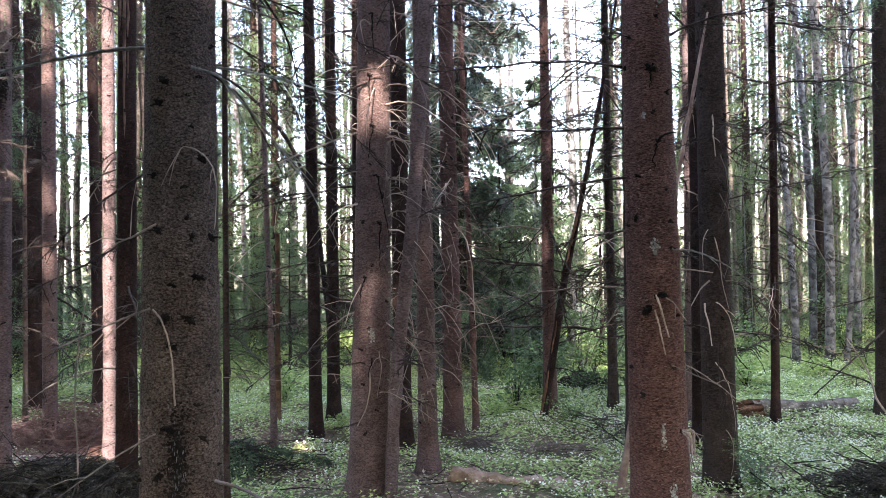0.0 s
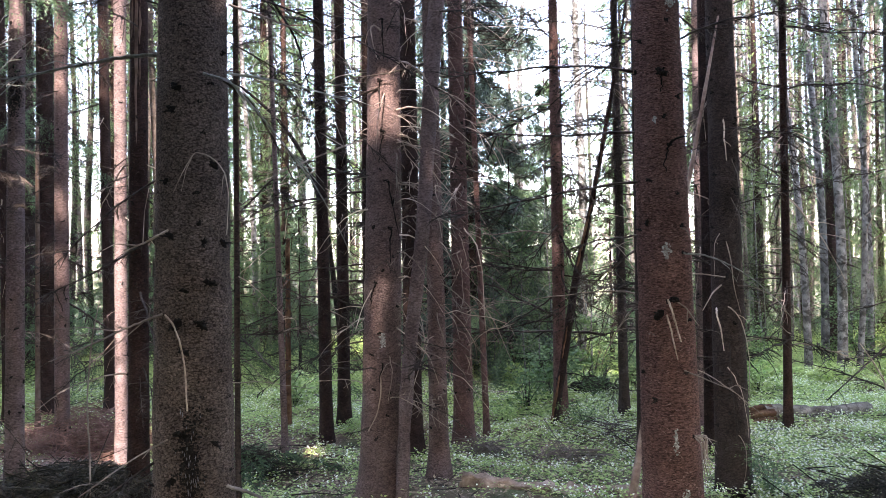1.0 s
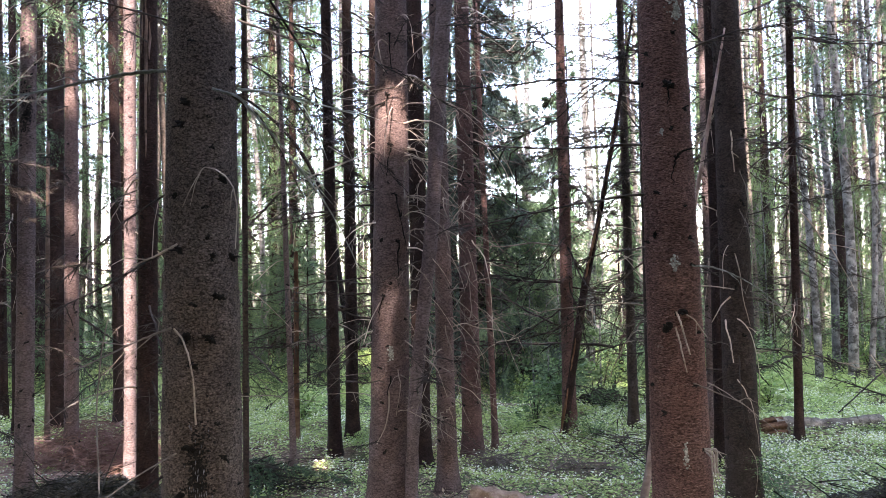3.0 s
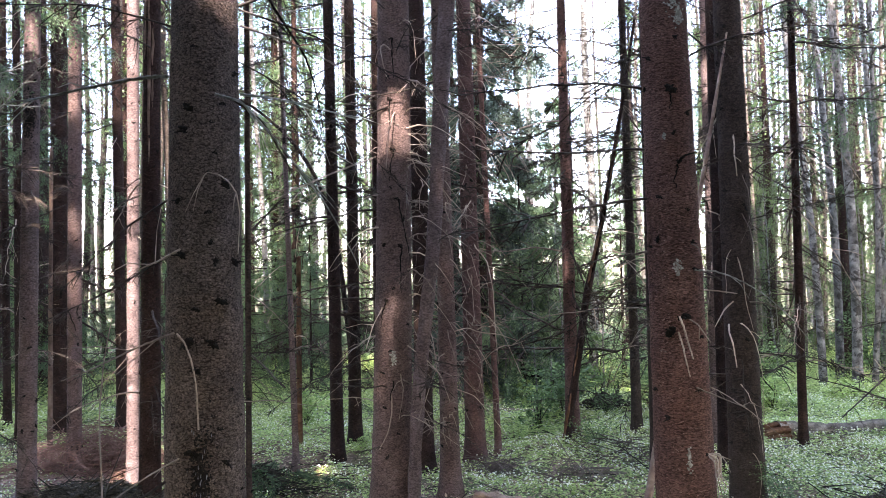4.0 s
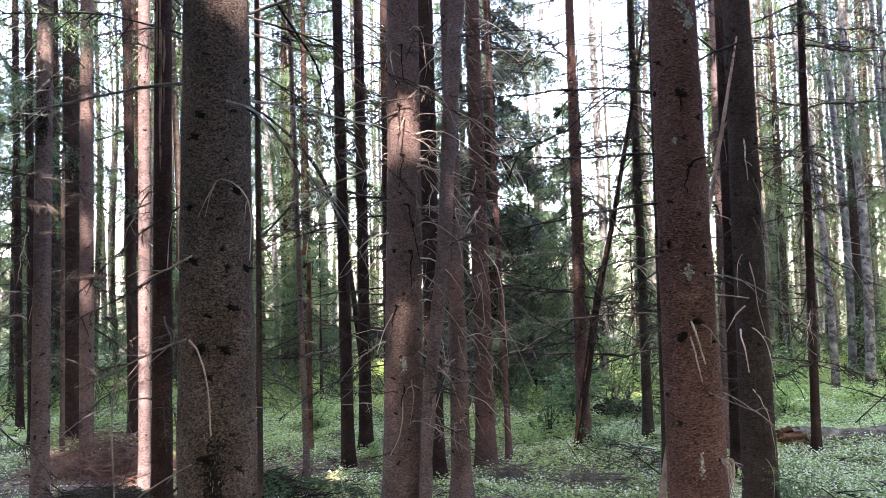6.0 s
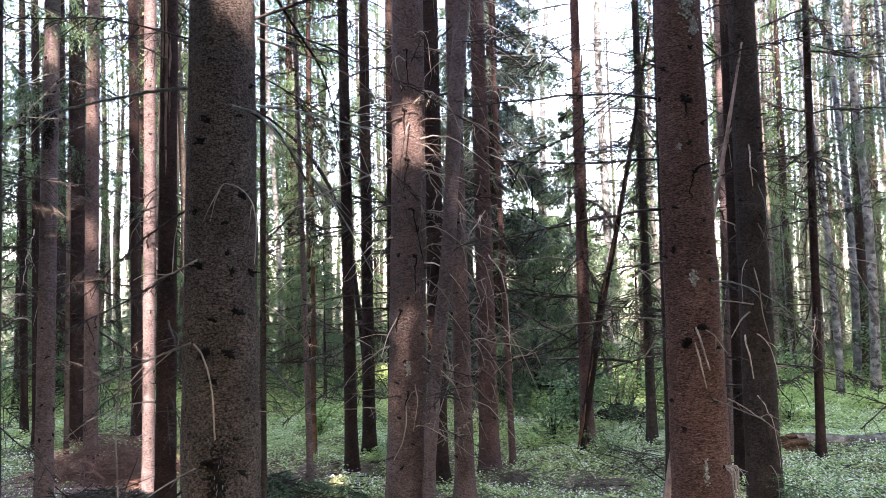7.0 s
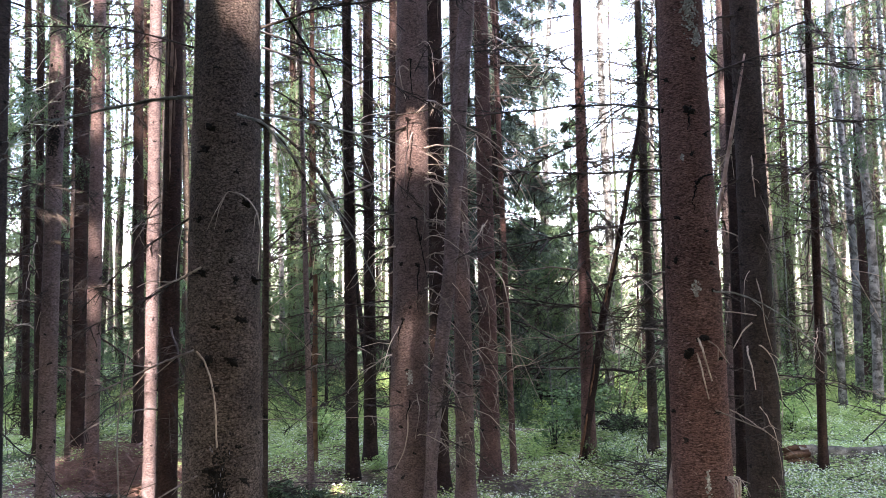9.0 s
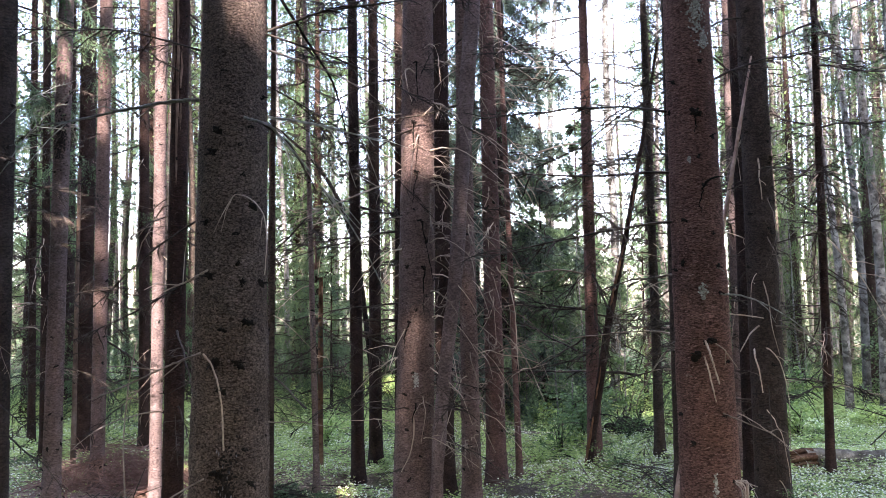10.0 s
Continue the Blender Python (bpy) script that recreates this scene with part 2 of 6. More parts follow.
def ground_material():
    m, nt = material("forest_floor")
    vec, _ = coords(nt)
    big = noise_tex(nt, vec, 1.1, 5.0, 0.6)
    mid = noise_tex(nt, vec, 9.0, 6.0, 0.7)
    fine = noise_tex(nt, vec, 90.0, 4.0, 0.75)
    soil = ramp(nt, mid, (0.3, (0.045, 0.030, 0.021)), (0.5, (0.13, 0.090, 0.062)), (0.72, (0.25, 0.182, 0.125)))
    moss = ramp(nt, fine, (0.3, (0.03, 0.06, 0.02)), (0.7, (0.09, 0.15, 0.055)))
    col = mix(nt, ramp(nt, big, (0.42, (0, 0, 0)), (0.56, (0.85, 0.85, 0.85))), soil, moss)
    col = mix(nt, 0.6, col, ramp(nt, fine, (0.3, (0.5, 0.5, 0.5)), (0.7, (1.5, 1.5, 1.5))), "MULTIPLY")
    return finish(nt, m, col, 0.95, mix(nt, 0.5, mid, fine), 0.03, 0.2)


FLOOR = ground_material()


# ---- mesh helpers ----
class Geo:
    """Gathers tubes, leaves and facets into one mesh."""

    def __init__(self):
        self.v, self.f3, self.f4, self.n = [], [], [], 0

    def add(self, verts, tris=None, quads=None):
        verts = np.asarray(verts, float).reshape(-1, 3)
        if tris is not None:
            self.f3.append(np.asarray(tris, int).reshape(-1, 3) + self.n)
        if quads is not None:
            self.f4.append(np.asarray(quads, int).reshape(-1, 4) + self.n)
        self.v.append(verts)
        self.n += len(verts)

    def tube(self, pts, radii, sides=5, cap=True):
        pts, radii = np.asarray(pts, float), np.asarray(radii, float)
        k = len(pts)
        d = np.gradient(pts, axis=0)
        d /= np.linalg.norm(d, axis=1)[:, None] + 1e-9
        ref = np.where(np.abs(d[:, 2:3]) > 0.9, np.array([[1.0, 0, 0]]), np.array([[0, 0, 1.0]]))
        ref = np.repeat(ref[:1], k, axis=0)
        u = np.cross(ref, d)
        u /= np.linalg.norm(u, axis=1)[:, None] + 1e-9
        w = np.cross(d, u)
        a = np.arange(sides) * 2 * np.pi / sides
        ring = u[:, None] * np.cos(a)[None, :, None] + w[:, None] * np.sin(a)[None, :, None]
        verts = (pts[:, None] + ring * radii[:, None, None]).reshape(-1, 3)
        i, j = np.meshgrid(np.arange(k - 1), np.arange(sides), indexing="ij")
        nj = (j + 1) % sides
        quads = np.stack([i * sides + j, i * sides + nj, (i + 1) * sides + nj, (i + 1) * sides + j], -1)
        tris = None
        if cap:
            verts = np.vstack([verts, pts[-1] + d[-1] * radii[-1] * 0.6])
            e, s = len(verts) - 1, (k - 1) * sides
            tris = [(s + q, s + (q + 1) % sides, e) for q in range(sides)]
        self.add(verts, tris, quads)

    def blades(self, at, along, across, bend=None):
        """Many four-cornered leaves: centre line from `at` along `along`, half-width vectors `across`."""
        tip = at + along
        mid = at + along * 0.5
        if bend is not None:
            mid = mid + bend
        verts = np.stack([at, mid + across, tip, mid - across], 1).reshape(-1, 3)
        self.add(verts, None, np.arange(len(at) * 4).reshape(-1, 4))

    def mesh(self, name, mat, smooth=False):
        me = bpy.data.meshes.new(name)
        v = np.vstack(self.v)
        f3 = np.vstack(self.f3) if self.f3 else np.zeros((0, 3), int)
        f4 = np.vstack(self.f4) if self.f4 else np.zeros((0, 4), int)
        me.vertices.add(len(v))
        me.vertices.foreach_set("co", v.ravel())
        loops = np.concatenate([f3.ravel(), f4.ravel()])
        me.loops.add(len(loops))
        me.loops.foreach_set("vertex_index", loops)
        start = np.concatenate([np.arange(len(f3)) * 3, len(f3) * 3 + np.arange(len(f4)) * 4])
        me.polygons.add(len(start))
        me.polygons.foreach_set("loop_start", start)
        me.materials.append(mat)
        me.update(calc_edges=True)
        if smooth:
            me.polygons.foreach_set("use_smooth", np.ones(len(start), bool))
        return me


def part(name, data, parent, m=None, label="", kind=""):
    ob = new(name, data)
    ob.parent = parent
    if m is not None:
        ob.matrix_basis = m
    return tagged(ob, label, kind=kind)


def thing(name, m, label, category, group="", kind=""):
    ob = new(name)
    ob.empty_display_size = 0.1
    ob.matrix_basis = m
    return tagged(ob, label, category, group, kind)


def unit(a):
    return a / (np.linalg.norm(a, axis=-1, keepdims=True) + 1e-9)


def wave(x, y, s, seed):
    """A smooth random field of about -1 to 1 with features of s metres."""
    r = np.random.RandomState(seed)
    out = 0
    for k in range(6):
        a, ph, q = r.uniform(0, 6.283), r.uniform(0, 6.283), (0.6 + 0.35 * k) * 6.283 / s / 1.6
        out = out + np.sin((x * np.cos(a) + y * np.sin(a)) * q + ph + 1.3 * np.sin((x * np.sin(a) - y * np.cos(a)) * q * 0.7 + ph))
    return out / 3.2


def height_at(x, y):
    x, y = np.asarray(x, float), np.asarray(y, float)
    near = np.exp(-((np.hypot(x, y - 6) / 25) ** 2))
    return near * (0.025 * wave(x, y, 1.2, 5) + 0.04 * wave(x, y, 4.0, 6))


# ---- ground: one sheet, fine near the walk, out to the horizon ----
def far_steps(a, b, step, far=2500.0):
    inner = np.arange(a, b + step / 2, step)
    grow = [0.3, 0.8, 1.6, 3, 6, 12, 30, 80, 250, 800, far]
    return np.concatenate([[a - g for g in reversed(grow)], inner, [b + g for g in grow]])


def ground():
    xs, ys = far_steps(-9, 9, 0.1), far_steps(-3, 15, 0.1)
    X, Y = np.meshgrid(xs, ys, indexing="ij")
    Z = height_at(X, Y) + 0.012 * wave(X, Y, 0.25, 9) * (np.hypot(X, Y - 6) < 18)
    g = Geo()
    i, j = np.meshgrid(np.arange(len(xs) - 1), np.arange(len(ys) - 1), indexing="ij")
    k = len(ys)
    g.add(np.stack([X, Y, Z], -1).reshape(-1, 3), None, np.stack([i * k + j, (i + 1) * k + j, (i + 1) * k + j + 1, i * k + j + 1], -1))
    ob = new("ground", g.mesh("ground", FLOOR, True))
    tagged(ob, "forest floor of brown needle litter and green moss", "ground", kind="structure")


ground()


# ---- pool of dead branches: each lies along +x, one metre long ----
def dead_branch_mesh(seed, sag, twigs, thick=0.011, mat=TWIG, hook=0.0):
    r = np.random.RandomState(seed)
    g = Geo()
    s = np.linspace(0, 1, 9)
    wob = np.cumsum(r.normal(0, 0.013, (9, 2)), axis=0)
    line = np.stack([s, wob[:, 0] + 0.10 * r.normal() * s * s, wob[:, 1] - sag * s * s - hook * np.maximum(s - 0.5, 0) ** 2], 1)
    g.tube(line, thick * 0.95 * (1 - 0.68 * s), 4)
    for _ in range(twigs):
        q = r.uniform(0.12, 0.97)
        at = np.array([np.interp(q, s, line[:, c]) for c in range(3)])
        side = r.choice([-1, 1])
        a = radians(r.uniform(30, 75))
        d = np.array([np.cos(a), side * np.sin(a), r.normal(-0.12, 0.28)])
        ln = r.uniform(0.07, 0.34) * (1.15 - 0.7 * q)
        u = np.linspace(0, 1, 5)
        tw = at + d * (u * ln)[:, None] + np.stack([np.zeros(5), np.zeros(5), -0.22 * ln * u * u], 1) + np.cumsum(r.normal(0, 0.006, (5, 3)), axis=0) * (u > 0)[:, None]
        g.tube(tw, (0.0058 - 0.0028 * u) * thick / 0.011, 3)
        for _ in range(r.randint(0, 3)):
            v = r.uniform(0.25, 0.9)
            b = np.array([np.interp(v, u, tw[:, c]) for c in range(3)])
            e = unit(d + r.normal(0, 0.6, 3)) * r.uniform(0.03, 0.11)
            g.tube(np.stack([b, b + e * 0.5, b + e + (0, 0, -0.01)]), np.array([0.0036, 0.0030, 0.0022]) * thick / 0.011, 3, False)
    return g.mesh("dead_branch", mat)


BRANCHES = [dead_branch_mesh(10 + k, 0.06 + 0.08 * (k % 5), 12 + (k * 5) % 16, 0.008 + 0.002 * (k % 3)) for k in range(16)]
BRANCHES_PALE = [dead_branch_mesh(60 + k, 0.18 + 0.08 * k, 4 + 2 * (k % 3), 0.0095, TWIG_PALE) for k in range(5)]
HANGING = [dead_branch_mesh(80 + k, 0.55 + 0.12 * k, 1, 0.0135, TWIG_BARE, 0.5 + 0.35 * k) for k in range(4)]
DROOP = [dead_branch_mesh(140 + k, 0.35 + 0.15 * (k % 4), 2 + k % 4, 0.0085, (TWIG_DRY, TWIG_DRY, TWIG, TWIG_BARE)[k % 4], 0.3 + 0.25 * (k % 3)) for k in range(8)]
LICHEN_BRANCH = [dead_branch_mesh(120, 0.05, 12, 0.009, LICHENED), dead_branch_mesh(121, 0.25, 8, 0.009, LICHENED)]
LONG = [dead_branch_mesh(95 + k, 0.02 + 0.07 * k, 9 + 3 * k, 0.010, TWIG) for k in range(5)]


def stub_mesh(seed):
    """A dark knot: a ragged collar pressed flat on the bark, with a thin broken spike."""
    r = np.random.RandomState(seed)
    g = Geo()
    ring = 15
    a = np.arange(ring) * 2 * np.pi / ring
    edge = 0.75 + 0.22 * np.sin(a * 2 + r.uniform(0, 6)) + r.normal(0, 0.16, ring)
    rows = []
    for x, f in ((-0.30, 1.0), (0.02, 0.85), (0.20, 0.55), (0.26, 0.32), (0.10, 0.16)):
        q = edge * f
        rows.append(np.stack([x + r.normal(0, 0.05, ring), q * np.cos(a) * 0.9, q * np.sin(a) * 0.72 - 0.10 * f], 1))
    v = np.concatenate(rows + [np.array([[0.05, 0, 0]])])
    i, j = np.meshgrid(np.arange(4), np.arange(ring), indexing="ij")
    nj = (j + 1) % ring
    g.add(v, [(4 * ring + q, 4 * ring + (q + 1) % ring, 5 * ring) for q in range(ring)], np.stack([i * ring + j, i * ring + nj, (i + 1) * ring + nj, (i + 1) * ring + j], -1))
    ln = r.uniform(0.4, 1.5)
    k = 6
    pts = np.stack([np.linspace(-0.1, ln, k), np.cumsum(r.normal(0, 0.06, k)), np.cumsum(r.normal(-0.03, 0.06, k))], 1)
    g.tube(pts, np.linspace(0.19, 0.07, k), 6)
    for _ in range(5):
        b = r.uniform(0, 6.283)
        p = np.array([0.1, 0.45 * np.cos(b), 0.28 * np.sin(b)])
        g.tube(np.stack([p, p + (0.12, 0, 0), p + (r.uniform(0.15, 0.4), r.normal(0, 0.12), r.normal(-0.08, 0.1))]), [0.07, 0.05, 0.015], 4)
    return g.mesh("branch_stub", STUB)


STUBS = [stub_mesh(k) for k in range(6)]


# ---- needles and crowns ----
def spray(g_needles, g_wood, start, direction, length, r, twigs, droop=0.35, needle=0.035, width=0.012, hang=0.5, n=5, shut=None, comb=False):
    """One live spruce branch: an axis with hanging side twigs, each clad in needles as ragged narrow tufts."""
    s = np.linspace(0, 1, 6)
    d = unit(np.asarray(direction, float))
    line = start + d * (s * length)[:, None] + np.stack([0 * s, 0 * s, -droop * length * s * s + 0.12 * length * s ** 4], 1)
    if shut is None or not shut(line).any():
        g_wood.tube(line, 0.010 * (1 - 0.8 * s) * max(0.6, length), 3, False)
    side = unit(np.cross(d, (0, 0, 1.0)))
    q = r.uniform(0.12, 1.0, twigs)
    at = np.stack([np.interp(q, s, line[:, c]) for c in range(3)], 1)
    ln = np.minimum(length, 1.3) * r.uniform(0.16, 0.45, twigs) * (1.15 - 0.65 * q)
    sg = r.choice([-1.0, 1.0], twigs)[:, None]
    td = unit(d * r.uniform(0.2, 0.9, (twigs, 1)) + side * sg * r.uniform(0.15, 0.9, (twigs, 1)) + np.array([[0, 0, -1.0]]) * r.uniform(0.1, 1.0, (twigs, 1)) * hang * 2)
    u = (np.arange(n) + 0.5) / n
    pos = at[:, None] + td[:, None] * (ln[:, None] * u[None])[..., None] + np.array([0, 0, -1.0]) * (0.3 * ln[:, None] * u[None] ** 2)[..., None]
    pos = pos.reshape(-1, 3)
    tdr = np.repeat(td, n, axis=0)
    lnr = np.repeat(ln, n)[:, None] / n
    if shut is not None:
        k = ~shut(pos)
        pos, tdr, lnr = pos[k], tdr[k], lnr[k]
    if comb:
        flat = unit(np.cross(tdr, r.normal(0, 1, tdr.shape)))
        for sgn in (-1.0, 1.0):
            for _ in range(2):
                nd = unit(tdr * 0.8 + flat * sgn * r.uniform(0.4, 1.0, (len(tdr), 1)) + r.normal(0, 0.2, tdr.shape))
                g_needles.blades(pos + tdr * lnr * r.uniform(-0.5, 0.5, (len(tdr), 1)), nd * needle * r.uniform(0.7, 1.3, (len(tdr), 1)),
                                 unit(np.cross(nd, r.normal(0, 1, tdr.shape))) * width)
        return
    for _ in range(2):
        jit = unit(tdr + r.normal(0, 0.38, tdr.shape))
        ac = unit(np.cross(jit, r.normal(0, 1, tdr.shape))) * width * r.uniform(0.6, 1.3, (len(tdr), 1))
        g_needles.blades(pos - jit * lnr * 0.6, jit * np.maximum(lnr * 1.5, needle), ac)


def crown_meshes(name, seed, z0, z1, radius, branches, twigs, mat, gaps=None, base=None, hang=0.5, width=0.012, jag=0.3, power=0.8, n=5, droop=0.35, comb=False, needle=0.04):
    """A spruce crown between two heights: branches in loose whorls, longest at the bottom; twigs inside the cut-out sun
    holes are dropped.
    """
    r = np.random.RandomState(seed)
    gn, gw = Geo(), Geo()

    def open_to_sun(p):
        p = p + np.array(base)
        return np.any([np.linalg.norm(np.cross(p - c, dr), axis=1) < wdt for c, dr, wdt in gaps], axis=0)

    shut = open_to_sun if gaps else None
    z = z0 + (z1 - z0) * np.sort(r.uniform(0, 1, branches) ** 1.15)
    for k in range(branches):
        f = (z[k] - z0) / (z1 - z0)
        ln = radius * ((1 - f) ** power * (1 - jag * r.uniform(0, 1)) + 0.10)
        a = r.uniform(0, 6.283)
        d = (np.cos(a), np.sin(a), 0.15 + 0.5 * f - 0.2 * (1 - f))
        start = np.array([0, 0, z[k]])
        spray(gn, gw, start, d, ln, r, max(4, int(twigs * min(1.0, 0.25 + ln / radius))), needle=needle, width=width, hang=hang, n=n, droop=droop, shut=shut, comb=comb)
    return gn.mesh(name, mat), gw.mesh("crown_wood", BARK_SHADED)


HIGH_CROWNS = [crown_meshes("crown", 300 + k, 0.0, 10.0, 0.8, 13, 8, NEEDLES, width=0.03, n=4) for k in range(3)]


def add_crown(tree, pair, m, label=""):
    c = part("crown", pair[0], tree, m, label)
    part("crown_wood", pair[1], c, None, "", "stuff")



def live_branch(seed):
    r = np.random.RandomState(seed)
    gn, gw = Geo(), Geo()
    spray(gn, gw, np.zeros(3), (1.0, 0, 0.05), 1.0, r, 50, 0.4, 0.03, 0.003, 0.8, 9, None, True)
    return gn.mesh("live_branch", NEEDLES), gw.mesh("twig", TWIG)


LIVE = [live_branch(k) for k in range(3)]


# ---- trunks ----
def trunk_geo(x_at, r_at, height, segs, step, seed, relief=0.004, flare=0.45, low=0.0, tilt=None):
    """A tapered trunk with root flare, swollen whorls and uneven bark. x_at(z) gives the axis' sideways shift."""
    rr = np.random.RandomState(seed)
    zs = np.concatenate([[-0.15], np.arange(low, min(height, 5.6), step), np.linspace(min(height, 5.6), height, 10) if height > 6 else [height]])
    zs = np.unique(np.round(zs, 4))
    a = np.arange(segs) * 2 * np.pi / segs
    Z, A = np.meshgrid(zs, a, indexing="ij")
    R = np.array([r_at(q) for q in zs])[:, None] * np.ones_like(A)
    lobes = 1 + 0.35 * np.sin(A * 4 + rr.uniform(0, 6)) + 0.25 * np.sin(A * 7 + rr.uniform(0, 6))
    R = R * (1 + flare * np.exp(-np.maximum(Z, 0) / 0.13) * (0.6 + 0.4 * lobes))
    R = R * (1 + 0.018 * np.sin(Z * 2 * np.pi / 0.42 + rr.uniform(0, 6)) * np.sin(A * 2 + Z) + 0.02 * np.sin(A * 3 + Z * 1.3 + rr.uniform(0, 6)))
    if relief:
        fn = np.zeros_like(R)
        for i in range(R.shape[0]):
            for j in range(R.shape[1]):
                p = Vector((np.cos(A[i, j]) * 6, np.sin(A[i, j]) * 6, Z[i, j] * 22 + seed * 3.7))
                fn[i, j] = noise.noise(p * 0.9) + 0.8 * noise.noise(p * 2.3)
        R = R + relief * fn
    X = np.array([x_at(q) for q in zs])[:, None] + R * np.cos(A)
    Y = R * np.sin(A)
    g = Geo()
    i, j = np.meshgrid(np.arange(len(zs) - 1), np.arange(segs), indexing="ij")
    nj = (j + 1) % segs
    g.add(np.stack([X, Y, Z], -1).reshape(-1, 3), None, np.stack([i * segs + j, i * segs + nj, (i + 1) * segs + nj, (i + 1) * segs + j], -1))
    top = np.arange(segs) + (len(zs) - 1) * segs
    tip = [[float(np.mean(X[-1])), 0, zs[-1] + 0.02]]
    g.add(tip)
    g.f3.append(np.array([(top[q], top[(q + 1) % segs], g.n - 1) for q in range(segs)]))
    return g


def bark_scales(tree, axis, rad, count, wide, tall, mat, seed, z0=-0.05, z1=4.4, lift=0.003):
    """Thousands of small scales lying on the bark, each lifted at one edge."""
    r = np.random.RandomState(seed)
    z = r.uniform(z0, z1, count)
    a = r.uniform(0, 6.283, count)
    rr = np.array([rad(q) for q in z]) * (1 + 0.25 * 0.6 * np.exp(-np.maximum(z, 0) / 0.13))
    out = np.stack([np.cos(a), np.sin(a), 0 * a], 1)
    tan = np.stack([-np.sin(a), np.cos(a), 0 * a], 1)
    up = np.array([[0, 0, 1.0]])
    c = np.stack([np.array([axis(q) for q in z]), 0 * z, z], 1) + out * (rr + r.uniform(0.0, 0.003, count))[:, None]
    turn = r.normal(0, 0.35, (count, 1))
    e = tan * np.cos(turn) + up * np.sin(turn)
    f = up * np.cos(turn) - tan * np.sin(turn)
    w, h = wide * r.uniform(0.5, 1.4, (count, 1)), tall * r.uniform(0.5, 1.4, (count, 1))
    l1, l2, l3 = (r.uniform(-0.3, 1.0, (count, 1)) * lift for _ in range(3))
    verts = np.stack([c - e * w - f * h * 0.4 + out * l1, c - f * h * r.uniform(0.7, 1.1, (count, 1)) + out * l2, c + e * w - f * h * 0.3 + out * l3, c + e * w * 0.6 + f * h - out * 0.001, c - e * w * 0.7 + f * h * 0.9 - out * 0.001], 1)
    g = Geo()
    k = np.arange(count)[:, None] * 5
    g.add(verts.reshape(-1, 3), np.concatenate([k + [0, 1, 4], k + [1, 3, 4], k + [1, 2, 3]]))
    part("flaking_bark", g.mesh("flaking_bark", mat), tree, None, "", "stuff")


def lichen_patch(tree, axis, rad, z, az, tall, wide, count, seed):
    """A crust of pale lichen: small lifted flakes in a ragged patch on the bark."""
    r = np.random.RandomState(seed)
    zz = z + r.normal(0, 0.4, count) * tall
    a = radians(az) + r.normal(0, 0.4, count) * wide / rad(z)
    out = np.stack([np.cos(a), np.sin(a), 0 * a], 1)
    c = np.stack([np.array([axis(q) for q in zz]), 0 * zz, zz], 1) + out * (np.array([rad(q) for q in zz]) + 0.004 + r.uniform(0, 0.004, count))[:, None]
    d = unit(np.cross(out, r.normal(0, 1, (count, 3))))
    s = r.uniform(0.003, 0.009, (count, 1))
    g = Geo()
    g.blades(c - d * s, d * 2 * s + out * 0.003, np.cross(out, d) * s * 0.8, out * 0.002)
    part("lichen_crust", g.mesh("lichen_crust", LICHEN), tree, None, "pale grey lichen crust", "stuff")


def branch_matrix(x, z, r, az, rise, scale, roll=0.0, thick=1.0, deep=0.9, turn=0.0):
    a = radians(az)
    return (Matrix.Translation((x + math.cos(a) * r * deep, math.sin(a) * r * deep, z)) @ Matrix.Rotation(a + radians(turn), 4, "Z")
            @ Matrix.Rotation(-radians(rise), 4, "Y") @ Matrix.Rotation(radians(roll), 4, "X") @ Matrix.Diagonal((scale, scale * thick, scale * thick, 1)))


def spruce(x, y, lean, r0, taper, mat, label, seed, segs=28, step=0.09, relief=0.0, height=17.0, stubs=18, branches=20, reach=(0.25, 0.9),
           zr=(0.7, 4.8), flare=0.45, crown=9.5, group="spruce trunks of the stand", bend=0.0, pale=0.2, name="spruce_tree"):
    """A tall spruce, bare below: trunk, knots, dead branches, and a live crown high up."""
    r = np.random.RandomState(seed)
    base = float(height_at(x, y))
    tree = thing(name, pose(x, y, base), label, "tree", group)

    def axis(z):
        return lean * z + bend * math.sin(z * 0.9)

    def rad(z):
        low = r0 + taper * min(z, 4.2)
        return low if z < 4.2 else max(0.012, low * (1 - (z - 4.2) / (height - 4.1)))

    part("trunk", trunk_geo(axis, rad, height, segs, step, seed, relief, flare).mesh("trunk", mat, True), tree)
    for k in range(int(stubs * 1.6)):
        z = r.uniform(0.25, 4.6)
        a = r.uniform(180, 360) if k % 5 else r.uniform(0, 180)
        s = r.uniform(0.014, 0.030) * (0.6 + r0 * 2.8)
        part("branch_stub", STUBS[k % 6], tree, branch_matrix(axis(z), z, rad(z), a, r.uniform(-25, 30), s, r.uniform(0, 360), 1.0, 1.0))
    for k in range(int(branches * 1.8)):
        z = r.uniform(*zr)
        pool = HANGING if r.uniform() < pale * 0.2 else BRANCHES_PALE if r.uniform() < pale * 0.75 else BRANCHES
        s = r.uniform(*reach)
        s = s * 0.55 if pool is HANGING else s
        part("dead_branch", pool[r.randint(len(pool))], tree, branch_matrix(axis(z), z, rad(z), r.uniform(0, 360), r.uniform(-34, 18), s, r.uniform(-40, 40), 0.95))
    if crown:
        add_crown(tree, HIGH_CROWNS[seed % 3], pose(axis(crown), 0, crown, 0, 0, seed * 47.0) @ Matrix.Diagonal((0.8 + r0, 0.8 + r0, (height - crown) / 10.0, 1)), "dark green spruce crown high on the trunk")
    return tree, axis, rad


